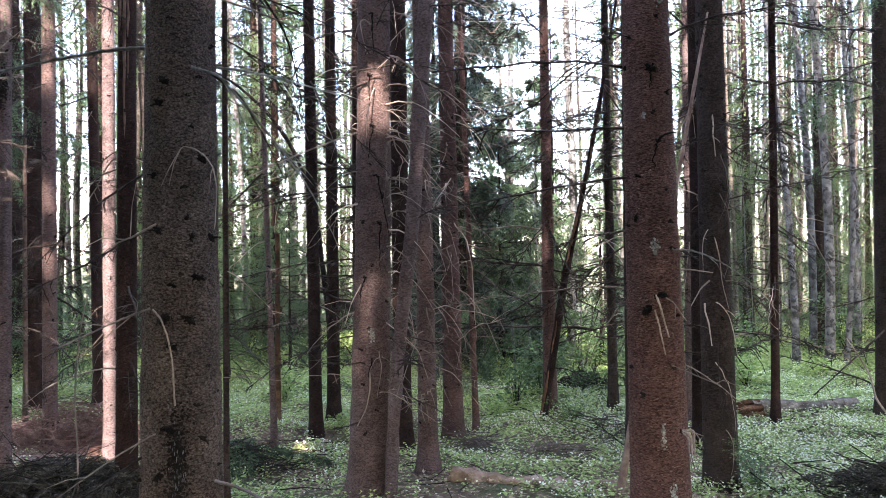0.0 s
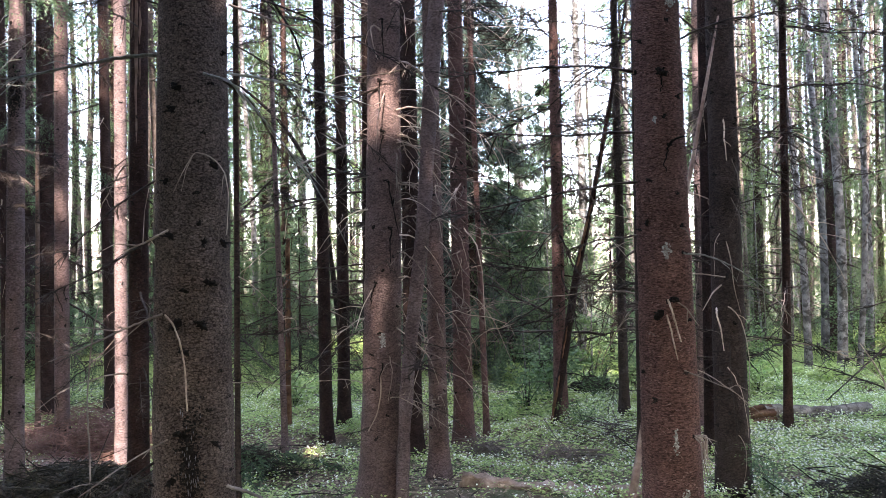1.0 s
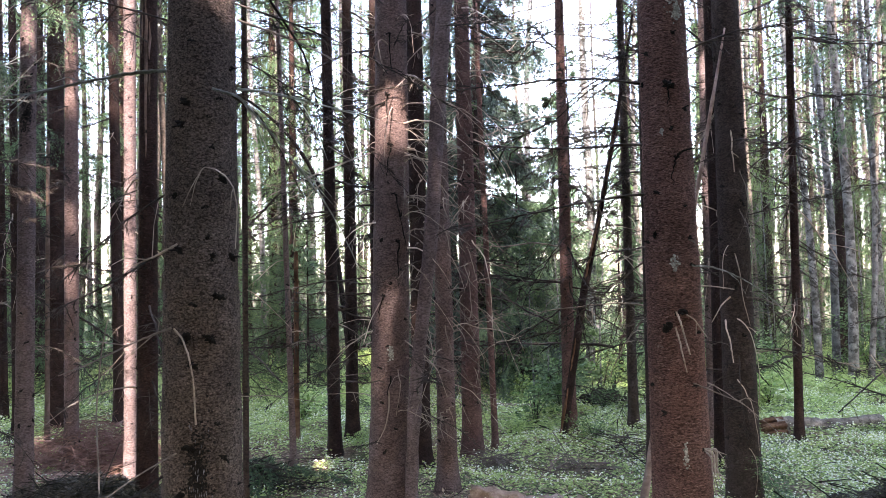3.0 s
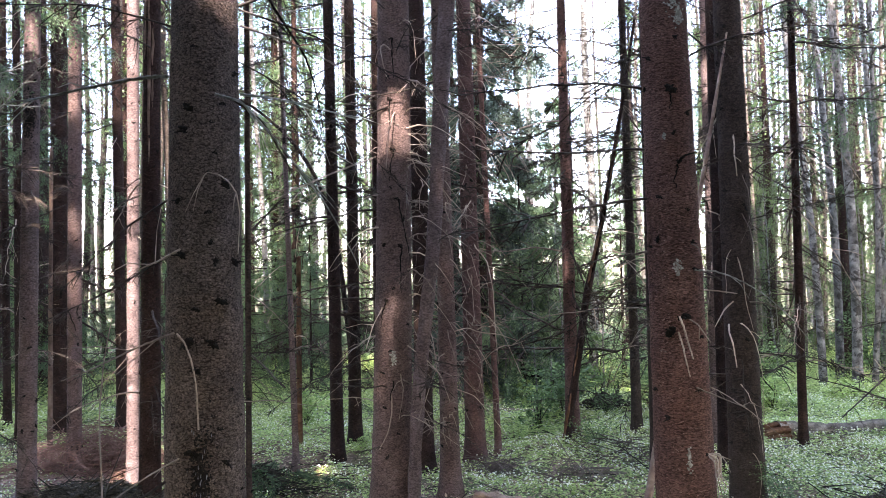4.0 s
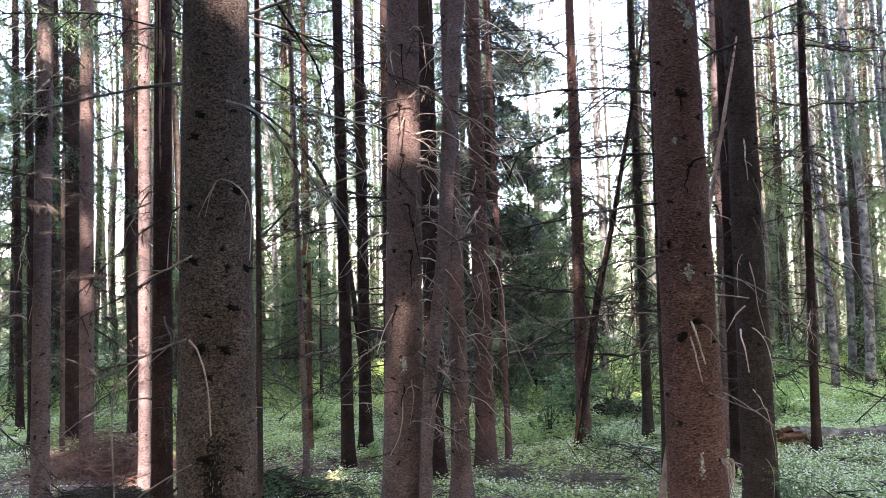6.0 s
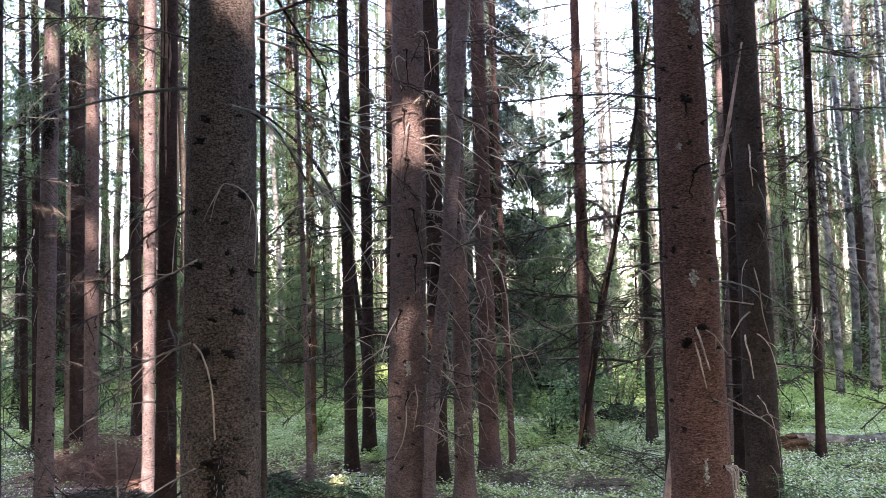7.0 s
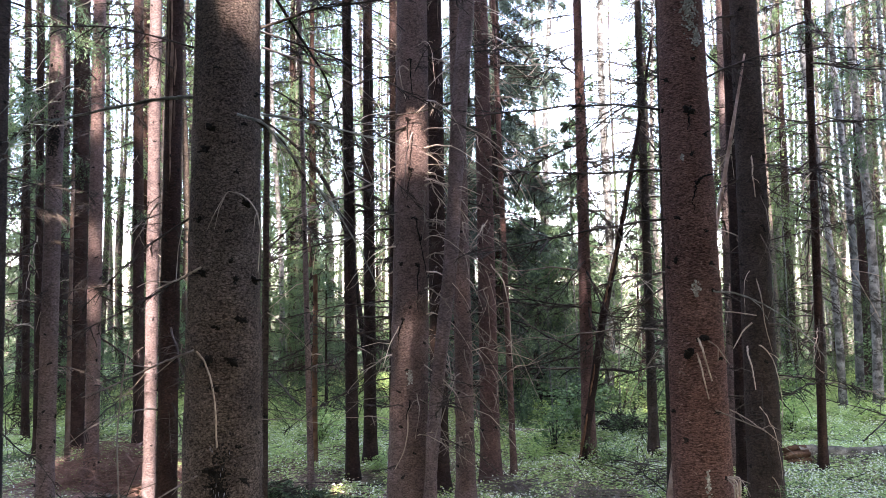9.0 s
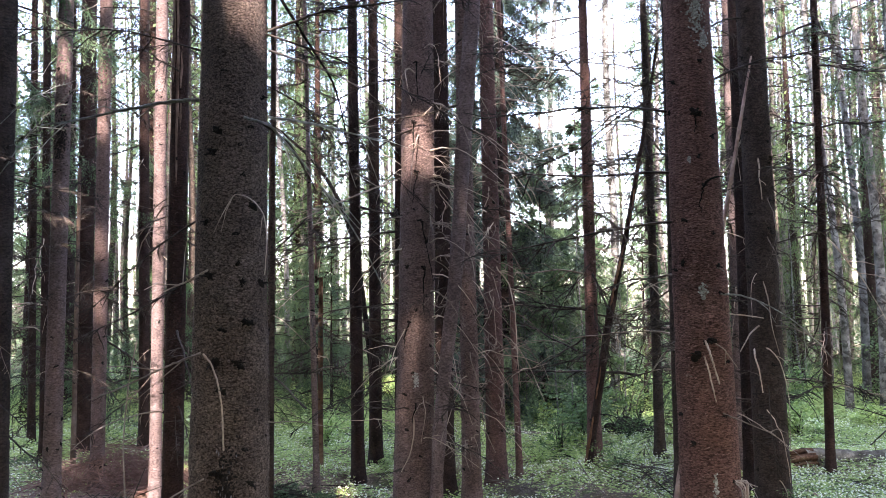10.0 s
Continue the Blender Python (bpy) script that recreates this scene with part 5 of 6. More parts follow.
rl = np.random.RandomState(78)
for k, (x, y, s) in enumerate([(-4.2, 9.4, 0.6), (-5.2, 9.9, 0.7), (-2.7, 9.7, 0.7), (-2.05, 10.4, 0.75), (-1.5, 10.8, 0.7), (-6.2, 10.3, 0.8), (-3.4, 10.2, 0.75)]):
    copy_thing(thicket[(0, 1, 2)[k % 3]], pose(x, y, float(height_at(x, y)), 0, 0, rl.uniform(0, 360)) @ Matrix.Scale(s, 4))
for k, (x, y, s) in enumerate([(4.2, 13.0, 0.7), (7.3, 12.2, 0.8), (6.3, 14.2, 0.9)]):
    copy_thing(thicket[(0, 2, 1)[k % 3]], pose(x, y, float(height_at(x, y)), 0, 0, rl.uniform(0, 360)) @ Matrix.Scale(s, 4))
for k, (x, y, s) in enumerate([(0.85, 9.5, 0.24), (1.25, 9.9, 0.28), (0.5, 9.8, 0.22), (1.0, 9.2, 0.18), (1.75, 10.0, 0.25)]):
    copy_thing(far_leaf[k % 3], pose(x, y, float(height_at(x, y)), 0, 0, rl.uniform(0, 360)) @ Matrix.Scale(s, 4))
for k in range(11):
    y = rl.uniform(11, 15)
    copy_thing(far_leaf[k % 3], pose(y * rl.uniform(0.3, 0.6), y, 0, 0, 0, rl.uniform(0, 360)) @ Matrix.Scale(rl.uniform(0.26, 0.4), 4))
for k in range(15):
    y = rl.uniform(13, 32)
    copy_thing(far_bare[1 + k % 2], pose(-y * rl.uniform(0.3, 0.68), y, 0, 0, 0, rl.uniform(0, 360)) @ Matrix.Scale(rl.uniform(0.8, 1.2), 4))


for k in range(34):
    y = rl.uniform(15, 38)
    copy_thing(far_bare[k % 3], pose(y * rl.uniform(0.28, 0.68), y, 0, 0, 0, rl.uniform(0, 360)) @ Matrix.Scale(rl.uniform(0.8, 1.2), 4))
for k in range(24):
    y = rl.uniform(12.5, 20)
    copy_thing(far_leaf[k % 3], pose(y * rl.uniform(0.27, 0.62), y, 0, 0, 0, rl.uniform(0, 360)) @ Matrix.Scale(rl.uniform(0.28, 0.45), 4))


# ---- low bushes of the undergrowth ----
def bush(seed, height, leaves, size, mat, label):
    r = np.random.RandomState(seed)
    ob = thing("bush", pose(0, 0, 0), label, "bush", "undergrowth bushes")
    gw, gl = Geo(), Geo()
    for k in range(9):
        a = r.uniform(0, 6.283)
        s = np.linspace(0, 1, 5)
        h = height * r.uniform(0.5, 1.0)
        stem = np.stack([np.cos(a) * 0.35 * height * s * s, np.sin(a) * 0.35 * height * s * s, h * s], 1) + np.cumsum(r.normal(0, 0.012, (5, 3)), axis=0)
        gw.tube(stem, 0.006 * (1 - 0.7 * s), 3, False)
        for _ in range(6):
            c = stem[r.randint(2, 5)] + r.normal(0, 0.07, 3)
            n = leaves // 54
            p = c + r.normal(0, 0.06, (n, 3)) * (1.4, 1.4, 0.6)
            d = unit(r.normal(0, 1, (n, 3)) * (1, 1, 0.4))
            w = unit(np.cross(d, np.array([0, 0, 1.0]) + r.normal(0, 0.3, (n, 3))))
            sz = size * r.uniform(0.6, 1.3, (n, 1))
            gl.blades(p, d * sz, w * sz * 0.34)
    part("woody_stem", gw.mesh("woody_stem", TWIG), ob, None, "thin woody stems", "stuff")
    part("foliage", gl.mesh("foliage", mat), ob, None, "small fresh green leaves", "stuff")
    return ob


bushes = [bush(701, 0.7, 900, 0.045, LEAVES_LOW, "low green bush with small fresh leaves"), bush(702, 0.5, 800, 0.04, LEAVES_LOW, "low green bush with small fresh leaves"),
          bush(703, 1.1, 1100, 0.05, LEAVES_LOW, "loose green bush with fresh leaves"), bush(704, 0.4, 700, 0.05, CARPET_BRIGHTENED, "low clump of green herbs")]
spots = [(1.1, 8.7), (0.75, 8.1), (2.4, 8.4), (-1.7, 8.3)]
for ob, (x, y) in zip(bushes, spots):
    ob.matrix_basis = pose(x, y, float(height_at(x, y)))
for k in range(105):
    y = 8.3 + 8.5 * r.uniform() ** 1.1
    x = y * r.uniform(-0.62, 0.66)
    if y < 9.4 and (r.uniform() < 0.55 or 0.14 < x / y < 0.23) or -3.6 < x < -0.6 and y < 11:
        continue
    copy_thing(bushes[r.randint(4)], pose(x, y, float(height_at(x, y)) - 0.02, 0, 0, r.uniform(0, 360)) @ Matrix.Scale(r.uniform(0.6, 1.15), 4))
for x, y, s in [(2.0, 5.0, 0.35), (2.2, 4.9, 0.3), (1.15, 7.0, 0.6), (0.5, 7.6, 0.5), (4.9, 8.2, 0.9), (3.4, 8.8, 1.1), (1.55, 8.75, 0.7), (1.85, 8.6, 0.6), (3.0, 9.2, 1.2), (4.4, 9.2, 0.8), (-0.9, 6.9, 0.4)]:
    copy_thing(bushes[r.randint(4)], pose(x, y, float(height_at(x, y)) - 0.02, 0, 0, r.uniform(0, 360)) @ Matrix.Scale(s, 4))


# ---- unseen crowns added overhead and behind the camera for shade; sun holes cut through ----
# a line towards the sun along which the added crowns are cut open
def sun_hole(x, y, z, width):
    return (np.array([x, y, z]), np.array(SUN), width)


SUN_HOLES = ([sun_hole(-2.57, 6.0, z, 0.24) for z in (0.1, 0.7, 1.3, 1.9, 2.5, 3.1, 3.7, 4.3)] + [sun_hole(-3.23, 6.4, z, 0.12) for z in (1.5, 2.0, 3.0, 3.4, 4.2)] + [sun_hole(-2.74, 4.88, 3.1, 0.12)]
        + [sun_hole(-0.43, 4.87, 2.4, 0.19), sun_hole(-0.52, 4.87, 0.95, 0.06), sun_hole(-0.44, 4.87, 1.13, 0.08), sun_hole(-0.50, 4.87, 1.32, 0.06), sun_hole(-0.12, 5.3, 1.5, 0.10), sun_hole(-0.95, 3.11, 2.86, 0.16), sun_hole(-0.96, 3.11, 3.06, 0.18), sun_hole(2.23, 7.0, 2.2, 0.12), sun_hole(2.24, 7.0, 3.2, 0.14), sun_hole(2.24, 7.0, 4.2, 0.14),
           sun_hole(-2.48, 5.86, 0.0, 0.2), sun_hole(-3.1, 6.3, 0.15, 0.12), sun_hole(-3.5, 6.5, 0.15, 0.12), sun_hole(-2.75, 6.5, 0.2, 0.12)]
        + [sun_hole(x, y, 0.0, w) for x, y, w in ((0.55, 6.0, 0.07), (1.9, 7.4, 0.08), (2.6, 7.6, 0.08), (0.6, 6.9, 0.08))])


def dapple(x, y, z0, z1, count, width, spread, seed):
    """Small holes cut into the added crowns to put flecks of sun along one trunk."""
    rr = np.random.RandomState(seed)
    return [sun_hole(x + rr.uniform(-spread, spread), y, z, width * rr.uniform(0.7, 1.3)) for z in np.linspace(z0, z1, count)]


SUN_HOLES += dapple(-0.47, 4.87, 0.2, 2.15, 20, 0.052, 0.09, 1) + dapple(-2.74, 4.88, 2.3, 3.3, 5, 0.042, 0.04, 2) + dapple(-0.12, 5.3, 0.4, 2.6, 8, 0.04, 0.05, 3)
near_shade_crowns = [(-1.9, -0.7), (0.8, -0.9), (-3.4, -1.2), (-0.9, -2.2), (1.6, -1.4), (3.9, -2.4), (-2.2, -3.9), (0.6, -4.2), (2.9, -4.6), (-5.2, -2.6), (5.6, -0.6), (-5.6, 1.0), (4.6, 1.6), (6.2, 4.3), (-6.0, 4.0)]
high_shade_crowns = [(-3.6, -6.3), (-1.0, -6.6), (1.7, -6.9), (4.3, -6.6), (-2.4, -9.3), (0.5, -9.6), (3.2, -9.4), (-5.6, -8.2), (6.4, -8.6), (-6.4, -5.2), (6.6, -4.4), (-4.7, -4.6), (-7.4, -2.2)]
for k, (x, y) in enumerate(near_shade_crowns):
    tree = thing("spruce_tree", pose(x, y, 0), "unseen spruce with dense dark green crown, added to shade the stand", "tree", "spruces around the clearing")
    part("trunk", trunk_geo(lambda z: 0.0, lambda z: max(0.01, 0.11 * (1 - z / 14.7)), 14.5, 14, 0.4, 800 + k).mesh("trunk", BARK_GREY, True), tree)
    add_crown(tree, crown_meshes("crown", 820 + k, 2.3, 14.0, 2.3, 118, 20, NEEDLES, SUN_HOLES, (x, y, 0), width=0.12, n=4), Matrix.Identity(4))
for k, (x, y) in enumerate(high_shade_crowns):
    tree = thing("spruce_tree", pose(x, y, 0), "tall unseen spruce, dense dark green crown, added to shade the stand", "tree", "spruces around the clearing")
    part("trunk", trunk_geo(lambda z: 0.0, lambda z: max(0.01, 0.16 * (1 - z / 21.7)), 21.5, 14, 0.5, 900 + k).mesh("trunk", BARK_GREY, True), tree)
    add_crown(tree, crown_meshes("crown", 920 + k, 6.0, 21.5, 2.3, 150, 17, NEEDLES, SUN_HOLES, (x, y, 0), width=0.13, n=4, power=0.6), Matrix.Identity(4))
# more unseen spruces beside and behind the view, added against low light
for k in range(60):
    a, d = r.uniform(0, 6.283), r.uniform(9, 30)
    x, y = d * math.sin(a), d * math.cos(a)
    if y > 0 and abs(x) < 0.75 * y + 2 or y < 0 and abs(x) < 7 and d < 13:
        continue
    copy_thing(back_blocker, pose(x, y, 0, 0, 0, r.uniform(0, 360)) @ Matrix.Scale(r.uniform(0.9, 1.4), 4))


# ---- fallen wood ----
def log(name, label, a, b, r0, r1, mat, seed, end_mat=None, sides=18, sink=0.3, rough=0.05):
    """A fallen log from a to b, rough and a little bent, with a broken end."""
    rr = np.random.RandomState(seed)
    a, b = np.array(a, float), np.array(b, float)
    a, b = np.array([*a, height_at(*a) + r0 * (1 - sink)]), np.array([*b, height_at(*b) + r1 * (1 - sink)])
    ob = thing(name, Matrix.Translation(a), label, "fallen log", "fallen wood")
    s = np.linspace(0, 1, 26)
    line = (b - a) * s[:, None] + np.stack([0 * s, 0.03 * np.sin(s * 5 + seed), 0.012 * np.sin(s * 7 + seed)], 1)
    g = Geo()
    g.tube(line, (r0 + (r1 - r0) * s) * (1 + rr.normal(0, rough, 26)), sides)
    if rough > 0.06:
        g.v[-1] += rr.normal(0, 0.010, g.v[-1].shape)
    part("bole", g.mesh("bole", mat, True), ob)
    if end_mat:
        d = unit(b - a)
        g = Geo()
        side, up = unit(np.cross(d, (0, 0, 1.0))), np.array([0, 0, 1.0])
        for _ in range(46):
            q, t = rr.uniform(0, 6.283), math.sqrt(rr.uniform())
            c = side * math.cos(q) * r0 * t + up * math.sin(q) * r0 * t
            g.tube(np.stack([c + d * 0.08, c - d * rr.uniform(0.0, 0.09), c * 1.05 - d * rr.uniform(0.08, 0.17) - up * rr.uniform(0, 0.03)]), [0.022, 0.018, 0.004], 5)
        part("broken_end", g.mesh("broken_end", end_mat), ob, None, "splintered orange rotten end")
    return ob


log("fallen_log", "fallen grey-barked log with a splintered orange end", (2.82, 7.2), (3.85, 7.35), 0.082, 0.066, BARK_LOG, 1, ROTTEN)
log("fallen_log", "half-buried barkless log lying among herbs", (0.03, 5.02), (1.25, 4.88), 0.062, 0.045, TAN, 2, sink=0.55, rough=0.15)
log("fallen_pole", "thin fallen pole on the ground", (-1.6, 6.1), (-0.75, 6.05), 0.016, 0.012, DEADWOOD, 3)
log("fallen_pole", "thin fallen pole on the ground", (2.3, 6.9), (3.05, 6.75), 0.02, 0.016, BARK_ASPEN, 4)
log("fallen_pole", "short broken stick on the ground", (0.60, 5.85), (0.80, 6.6), 0.026, 0.018, POLE, 5)
log("fallen_pole", "mossy fallen pole among herbs", (-2.3, 9.0), (0.6, 9.4), 0.03, 0.03, BARK_ASPEN, 6)
log("fallen_pole", "thin grey fallen pole", (0.2, 9.3), (2.2, 8.9), 0.02, 0.015, TWIG_PALE, 7)


bent_stem("fallen_branch", "pale bare stick arching over the herbs", 3.62, 6.75,
          [(0.25, 0, 0.02), (0.1, 0, 0.22), (0.06, 0, 0.42), (-0.02, 0.02, 0.58), (-0.12, 0.04, 0.74)], [0.008, 0.009, 0.008, 0.007, 0.004], TWIG_BARE, 0, 44, "branch")


bent_stem("bare_sapling", "thin pale bare sapling standing by a dark brush heap", -2.17, 4.6,
          [(0.0, 0, -0.1), (0.01, 0, 0.3), (-0.01, 0, 0.7), (0.02, 0, 1.05), (0.07, 0, 1.3)], [0.006, 0.005, 0.005, 0.004, 0.002], TWIG_PALE, 0, 45, "sapling")


def brush_pile(x, y, w, d, h, count, mat, label, seed, twigs=True, name="brush_pile", needles=None):
    """A heap of crossing dry branches."""
    rr = np.random.RandomState(seed)
    ob = thing(name, pose(x, y, float(height_at(x, y))), label, "brush pile", "brush piles")
    g = Geo()
    for _ in range(count):
        p = np.array([rr.normal(0, 0.4) * w, rr.normal(0, 0.4) * d, 0])
        p[2] = h * rr.uniform(0, 1) * math.exp(-(p[0] / w) ** 2 * 2 - (p[1] / d) ** 2 * 2)
        a, ln = rr.uniform(0, 6.283), rr.uniform(0.12, 0.5)
        dv = np.array([np.cos(a), np.sin(a), rr.normal(0.0, 0.35)]) * ln
        g.tube(np.stack([p - dv / 2, p + (0, 0, rr.uniform(0, 0.05)), p + dv / 2]), np.array([1, 0.8, 0.4]) * rr.uniform(0.0015, 0.005), 3, False)
    part("brushwood", g.mesh("brushwood", mat), ob, None, "", "stuff")
    for k in range(7 if w > 0.5 else 3):
        p = np.array([rr.normal(0, 0.35) * w, rr.normal(0, 0.35) * d, 0.3 * h + rr.uniform(0, 0.6) * h])
        a, ln = rr.uniform(0, 6.283), rr.uniform(0.35, 0.8) * min(1.0, w / 0.6)
        dv = np.array([np.cos(a), np.sin(a), rr.normal(0.05, 0.18)]) * ln / 2
        stick = Geo()
        stick.tube(np.stack([p - dv, p - dv * 0.3 + rr.normal(0, 0.012, 3), p + dv * 0.4 + rr.normal(0, 0.012, 3), p + dv]), np.array([1, 0.85, 0.6, 0.35]) * rr.uniform(0.004, 0.0075), 6)
        part("dead_branch", stick.mesh("dead_branch", mat), ob)
    if needles:
        gn, gw = Geo(), Geo()
        for _ in range(count // 9):
            p = np.array([rr.normal(0, 0.4) * w, rr.normal(0, 0.4) * d, 0])
            p[2] = 0.05 + h * 0.8 * math.exp(-(p[0] / w) ** 2 * 2 - (p[1] / d) ** 2 * 2)
            a = rr.uniform(0, 6.283)
            spray(gn, gw, p, (np.cos(a), np.sin(a), 0.1), rr.uniform(0.25, 0.5), rr, 12, 0.5, 0.03, 0.0035, n=6, comb=True)
        part("needle_cover", gn.mesh("needle_cover", needles), ob, None, "", "stuff")
    return ob


brush_pile(-3.1, 6.5, 0.95, 0.65, 0.42, 1500, SLASH, "heap of dry rusty-brown branches", 1)
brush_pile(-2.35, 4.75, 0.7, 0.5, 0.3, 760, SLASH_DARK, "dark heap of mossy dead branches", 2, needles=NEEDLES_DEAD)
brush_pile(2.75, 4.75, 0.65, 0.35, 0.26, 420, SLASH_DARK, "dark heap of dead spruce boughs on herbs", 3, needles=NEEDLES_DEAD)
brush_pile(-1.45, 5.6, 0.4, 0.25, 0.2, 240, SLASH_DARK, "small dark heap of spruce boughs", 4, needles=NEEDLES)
brush_pile(1.35, 6.5, 0.4, 0.35, 0.2, 60, SLASH_GREY, "tangle of dry brown twigs among herbs", 5)
brush_pile(0.2, 6.1, 0.3, 0.25, 0.14, 80, TWIG_DRY, "tuft of dry brown twigs", 6)
brush_pile(0.75, 5.7, 0.35, 0.3, 0.22, 80, TWIG_DRY, "scatter of thin dead branches", 7)
brush_pile(-0.42, 6.8, 0.35, 0.3, 0.24, 150, TWIG_PALE, "tangle of pale fallen branches", 8)


# a dark lump with sticks, put where only a shaded hollow lies
def shaded_hollow():
    ob = thing("uprooted_root_plate", pose(1.62, 9.1, float(height_at(1.62, 9.1))), "dark clump standing in for the shaded hollow under a spruce", "root plate")
    rr = np.random.RandomState(3)
    bm = bmesh.new()
    bmesh.ops.create_icosphere(bm, subdivisions=4, radius=1.0)
    for v in bm.verts:
        k = 1 + 0.35 * noise.noise(v.co * 2.2) + 0.15 * noise.noise(v.co * 7)
        v.co = Vector((v.co.x * 0.26 * k, v.co.y * 0.2 * k, 0.06 + v.co.z * 0.17 * k))
    me = bpy.data.meshes.new("clod")
    bm.to_mesh(me)
    bm.free()
    me.materials.append(HOLLOW_SHADE)
    part("clod", me, ob)
    g = Geo()
    for _ in range(24):
        a = rr.uniform(0, 6.283)
        p = np.array([0.22 * np.cos(a), -0.1, 0.08 + 0.13 * np.sin(a)])
        e = np.array([np.cos(a), rr.normal(0, 0.6), np.sin(a)]) * rr.uniform(0.06, 0.2)
        g.tube(np.stack([p, p + e * 0.5 + rr.normal(0, 0.03, 3), p + e]), [0.014, 0.009, 0.003], 5)
    part("root_tangle", g.mesh("root_tangle", TWIG), ob, None, "thin broken sticks added on the dark lump", "stuff")


shaded_hollow()


# ---- single fallen branches and hanging dead boughs ----
for k, (x, y, z, az, rise, s) in enumerate([(1.0, 8.6, 1.0, 150, 22, 1.3), (1.6, 8.3, 0.75, 185, 8, 1.6), (3.9, 7.0, 0.25, 160, 30, 0.9), (3.55, 6.1, 0.1, 10, 25, 0.9),
                                            (-0.55, 4.4, 0.03, 10, 2, 0.8), (-1.3, 4.6, 0.05, 340, 4, 0.9), (1.42, 5.9, 0.05, 130, 30, 0.6), (4.6, 7.6, 0.5, 200, 14, 1.2),
                                            (-1.9, 8.2, 0.4, 150, 40, 1.3)]):
    ob = thing("fallen_branch", pose(x, y, 0), "dead grey-brown branch caught above the herbs", "branch", "fallen branches")
    part("bough", LONG[k % 5], ob, Matrix.Translation((0, 0, z + float(height_at(x, y)))) @ Matrix.Rotation(radians(az), 4, "Z") @ Matrix.Rotation(-radians(rise), 4, "Y") @ Matrix.Scale(s, 4))


# ---- the carpet of herbs, flowers and litter ----
def density(x, y):
    """How thickly herbs grow: thin under the near trunks and on the needle litter, thick further off and in the glade."""
    d = 0.60 + 0.38 * wave(x, y, 1.7, 21) + 0.48 * wave(x, y, 0.42, 22)
    d = d + 0.22 * np.clip((y - 5.6) / 2.0, 0, 1) + 0.32 * np.clip((x - 1.0) / 1.5, 0, 1)
    d = d - 0.75 * np.exp(-(((x + 3.2) / 1.1) ** 2 + ((y - 6.0) / 1.3) ** 2))
    d = d - 0.55 * np.exp(-(((x + 0.35) / 1.0) ** 2 + ((y - 4.6) / 0.9) ** 2))
    return np.clip(d, 0.03, 1)


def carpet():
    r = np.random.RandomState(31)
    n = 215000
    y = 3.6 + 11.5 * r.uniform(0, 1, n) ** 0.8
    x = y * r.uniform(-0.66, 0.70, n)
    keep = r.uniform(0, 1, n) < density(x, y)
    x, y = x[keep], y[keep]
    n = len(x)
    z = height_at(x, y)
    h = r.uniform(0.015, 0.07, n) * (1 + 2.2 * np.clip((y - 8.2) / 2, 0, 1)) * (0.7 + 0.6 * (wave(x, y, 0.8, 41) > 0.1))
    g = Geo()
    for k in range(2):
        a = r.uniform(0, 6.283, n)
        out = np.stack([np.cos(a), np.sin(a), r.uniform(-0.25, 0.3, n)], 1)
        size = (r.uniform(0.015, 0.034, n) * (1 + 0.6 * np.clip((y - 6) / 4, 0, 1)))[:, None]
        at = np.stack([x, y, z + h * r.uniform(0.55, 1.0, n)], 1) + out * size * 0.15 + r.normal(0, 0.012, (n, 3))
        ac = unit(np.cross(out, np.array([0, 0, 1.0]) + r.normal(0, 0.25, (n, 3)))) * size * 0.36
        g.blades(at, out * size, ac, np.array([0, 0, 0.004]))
    tagged(new("herb_carpet", g.mesh("herb_carpet", CARPET_BRIGHTENED)), "carpet of small green woodland herbs", "herbs", kind="stuff")
    # white flowers
    m = r.uniform(0, 1, n) < np.clip(0.12 + 0.35 * (wave(x, y, 1.3, 51) > 0.0) + 0.16 * (x > 1.2), 0, 1.0) * (y < 9.5)
    px, py, pz, n2 = x[m], y[m], (z + h * 1.05 + 0.012)[m], int(m.sum())
    g = Geo()
    face = unit(np.stack([r.normal(0, 0.45, n2), r.normal(-0.35, 0.45, n2), np.ones(n2)], 1))
    u = unit(np.cross(face, np.array([[1.0, 0.2, 0]])))
    w = np.cross(face, u)
    c = np.stack([px, py, pz], 1)
    for k in range(3):
        a = k * math.pi / 3
        d = u * math.cos(a) + w * math.sin(a)
        e = -u * math.sin(a) + w * math.cos(a)
        s = r.uniform(0.0055, 0.0105, (n2, 1))
        g.blades(c - d * s + face * 0.0008 * k, d * 2 * s, e * s * 0.5)
    tagged(new("white_flowers", g.mesh("white_flowers", PETALS)), "small white star-shaped woodland flowers among herbs", "flowers", kind="stuff")


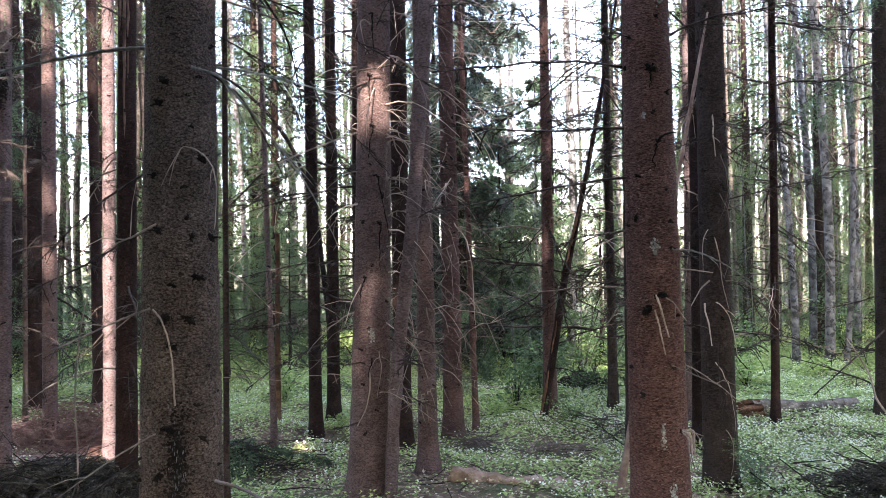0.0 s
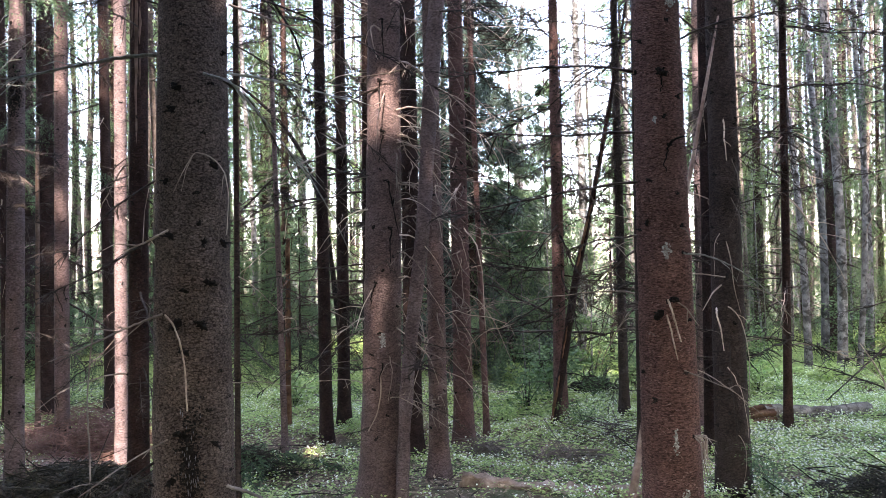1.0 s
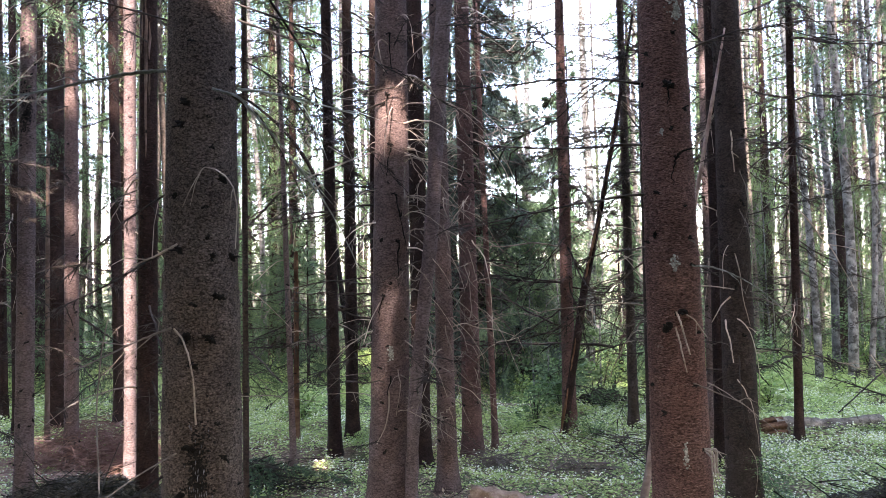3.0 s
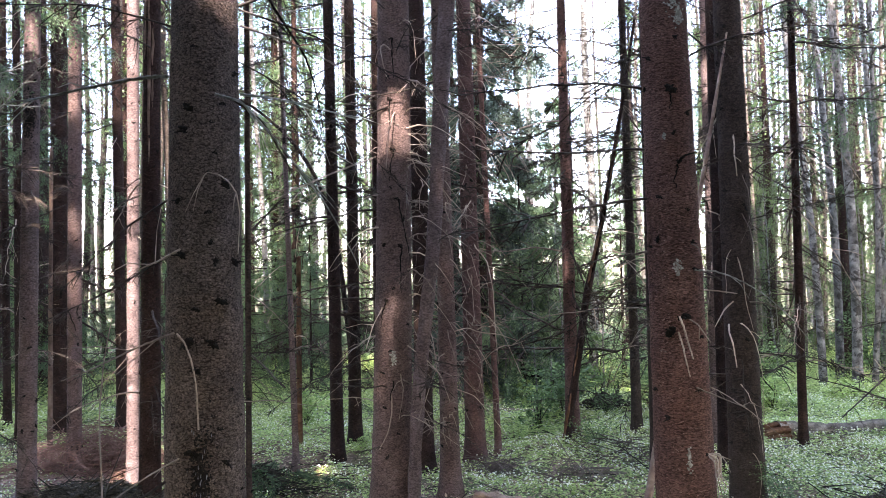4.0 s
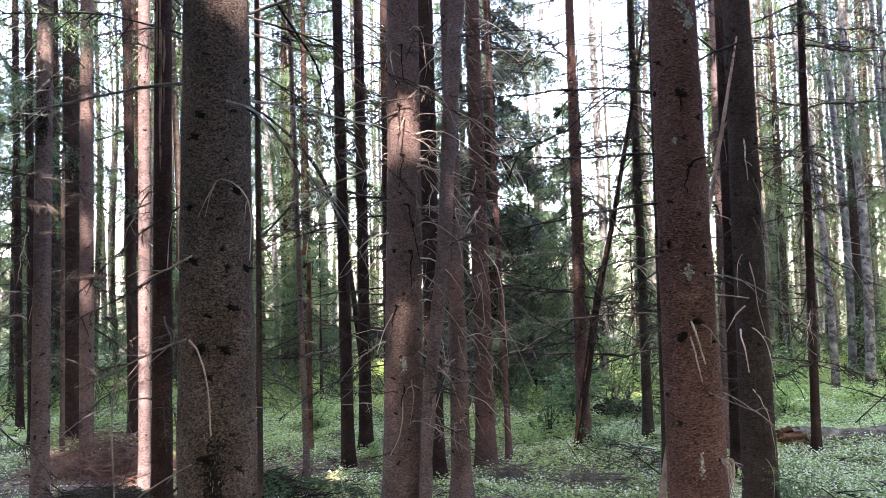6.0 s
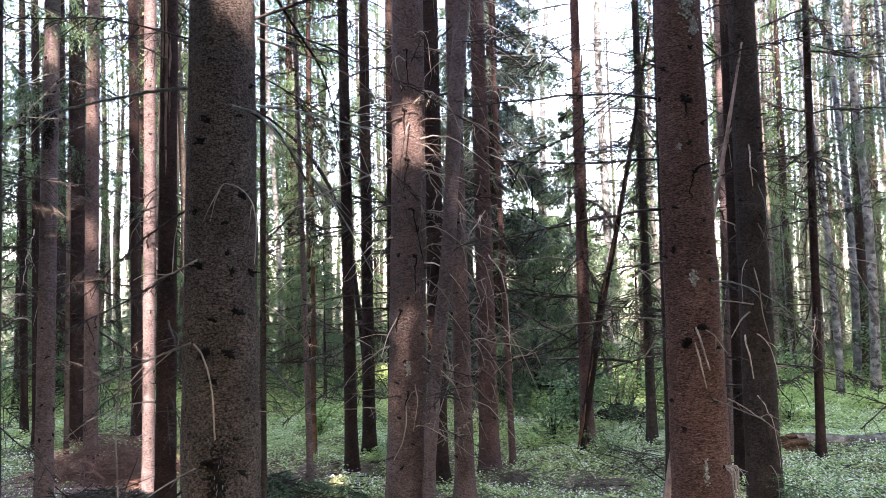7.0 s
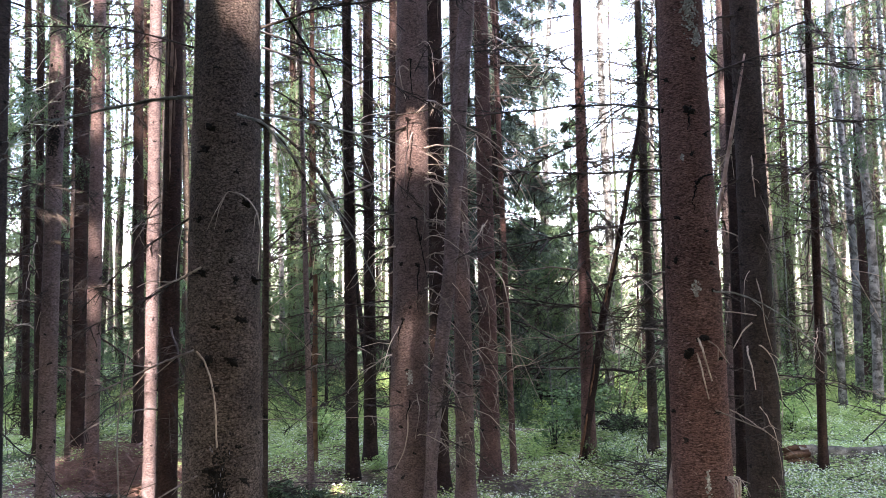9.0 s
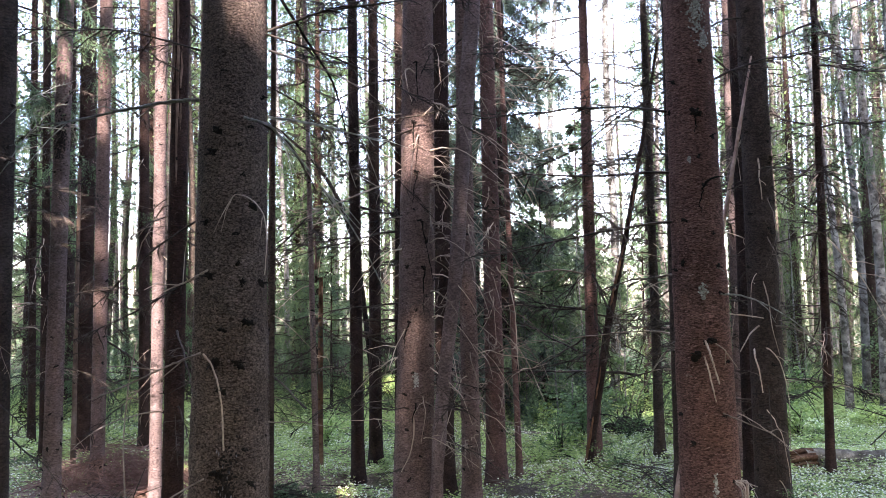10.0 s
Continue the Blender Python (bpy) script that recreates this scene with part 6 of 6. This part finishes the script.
def litter():
    r = np.random.RandomState(33)
    n = 34000
    y = 3.4 + 5.5 * r.uniform(0, 1, n)
    x = y * r.uniform(-0.68, 0.68, n)
    z = height_at(x, y) + 0.016 + r.uniform(0, 0.01, n)
    a = r.uniform(0, 6.283, n)
    d = np.stack([np.cos(a), np.sin(a), r.normal(0, 0.25, n)], 1)
    ln = r.uniform(0.015, 0.06, (n, 1))
    g = Geo()
    g.blades(np.stack([x, y, z], 1), d * ln, unit(np.cross(d, np.array([[0, 0, 1.0]]) + r.normal(0, 0.3, (n, 3)))) * r.uniform(0.002, 0.011, (n, 1)))
    tagged(new("leaf_litter", g.mesh("leaf_litter", LITTER)), "brown fallen needles, leaves and bark bits", "litter", kind="stuff")
    g = Geo()
    for _ in range(550):
        yy = r.uniform(3.6, 9.5)
        xx = yy * r.uniform(-0.66, 0.66)
        aa, ll = r.uniform(0, 6.283), r.uniform(0.08, 0.4)
        p = np.array([xx, yy, float(height_at(xx, yy)) + r.uniform(0.015, 0.07)])
        e = np.array([np.cos(aa), np.sin(aa), r.normal(0, 0.12)]) * ll
        g.tube(np.stack([p - e / 2, p + r.normal(0, 0.012, 3), p + e / 2]), np.array([1, 0.8, 0.5]) * r.uniform(0.0015, 0.005), 4, False)
    tagged(new("fallen_twigs", g.mesh("fallen_twigs", TWIG)), "thin dead twigs scattered over the ground", "twigs", kind="stuff")


def rusty_litter():
    """Reddish needles and twigs of old felling waste round the dry brush heap."""
    r = np.random.RandomState(35)
    n = 9000
    x, y = r.normal(-3.0, 0.75, n), r.normal(6.2, 0.6, n)
    a = r.uniform(0, 6.283, n)
    d = np.stack([np.cos(a), np.sin(a), r.normal(0, 0.3, n)], 1)
    g = Geo()
    g.blades(np.stack([x, y, height_at(x, y) + r.uniform(0.02, 0.07, n)], 1), d * r.uniform(0.02, 0.09, (n, 1)), unit(np.cross(d, np.array([[0, 0, 1.0]]) + r.normal(0, 0.3, (n, 3)))) * r.uniform(0.0015, 0.006, (n, 1)))
    tagged(new("rusty_litter", g.mesh("rusty_litter", LITTER_RUST)), "rusty-red dry needles and twigs on the ground", "litter", kind="stuff")


carpet()
litter()
rusty_litter()
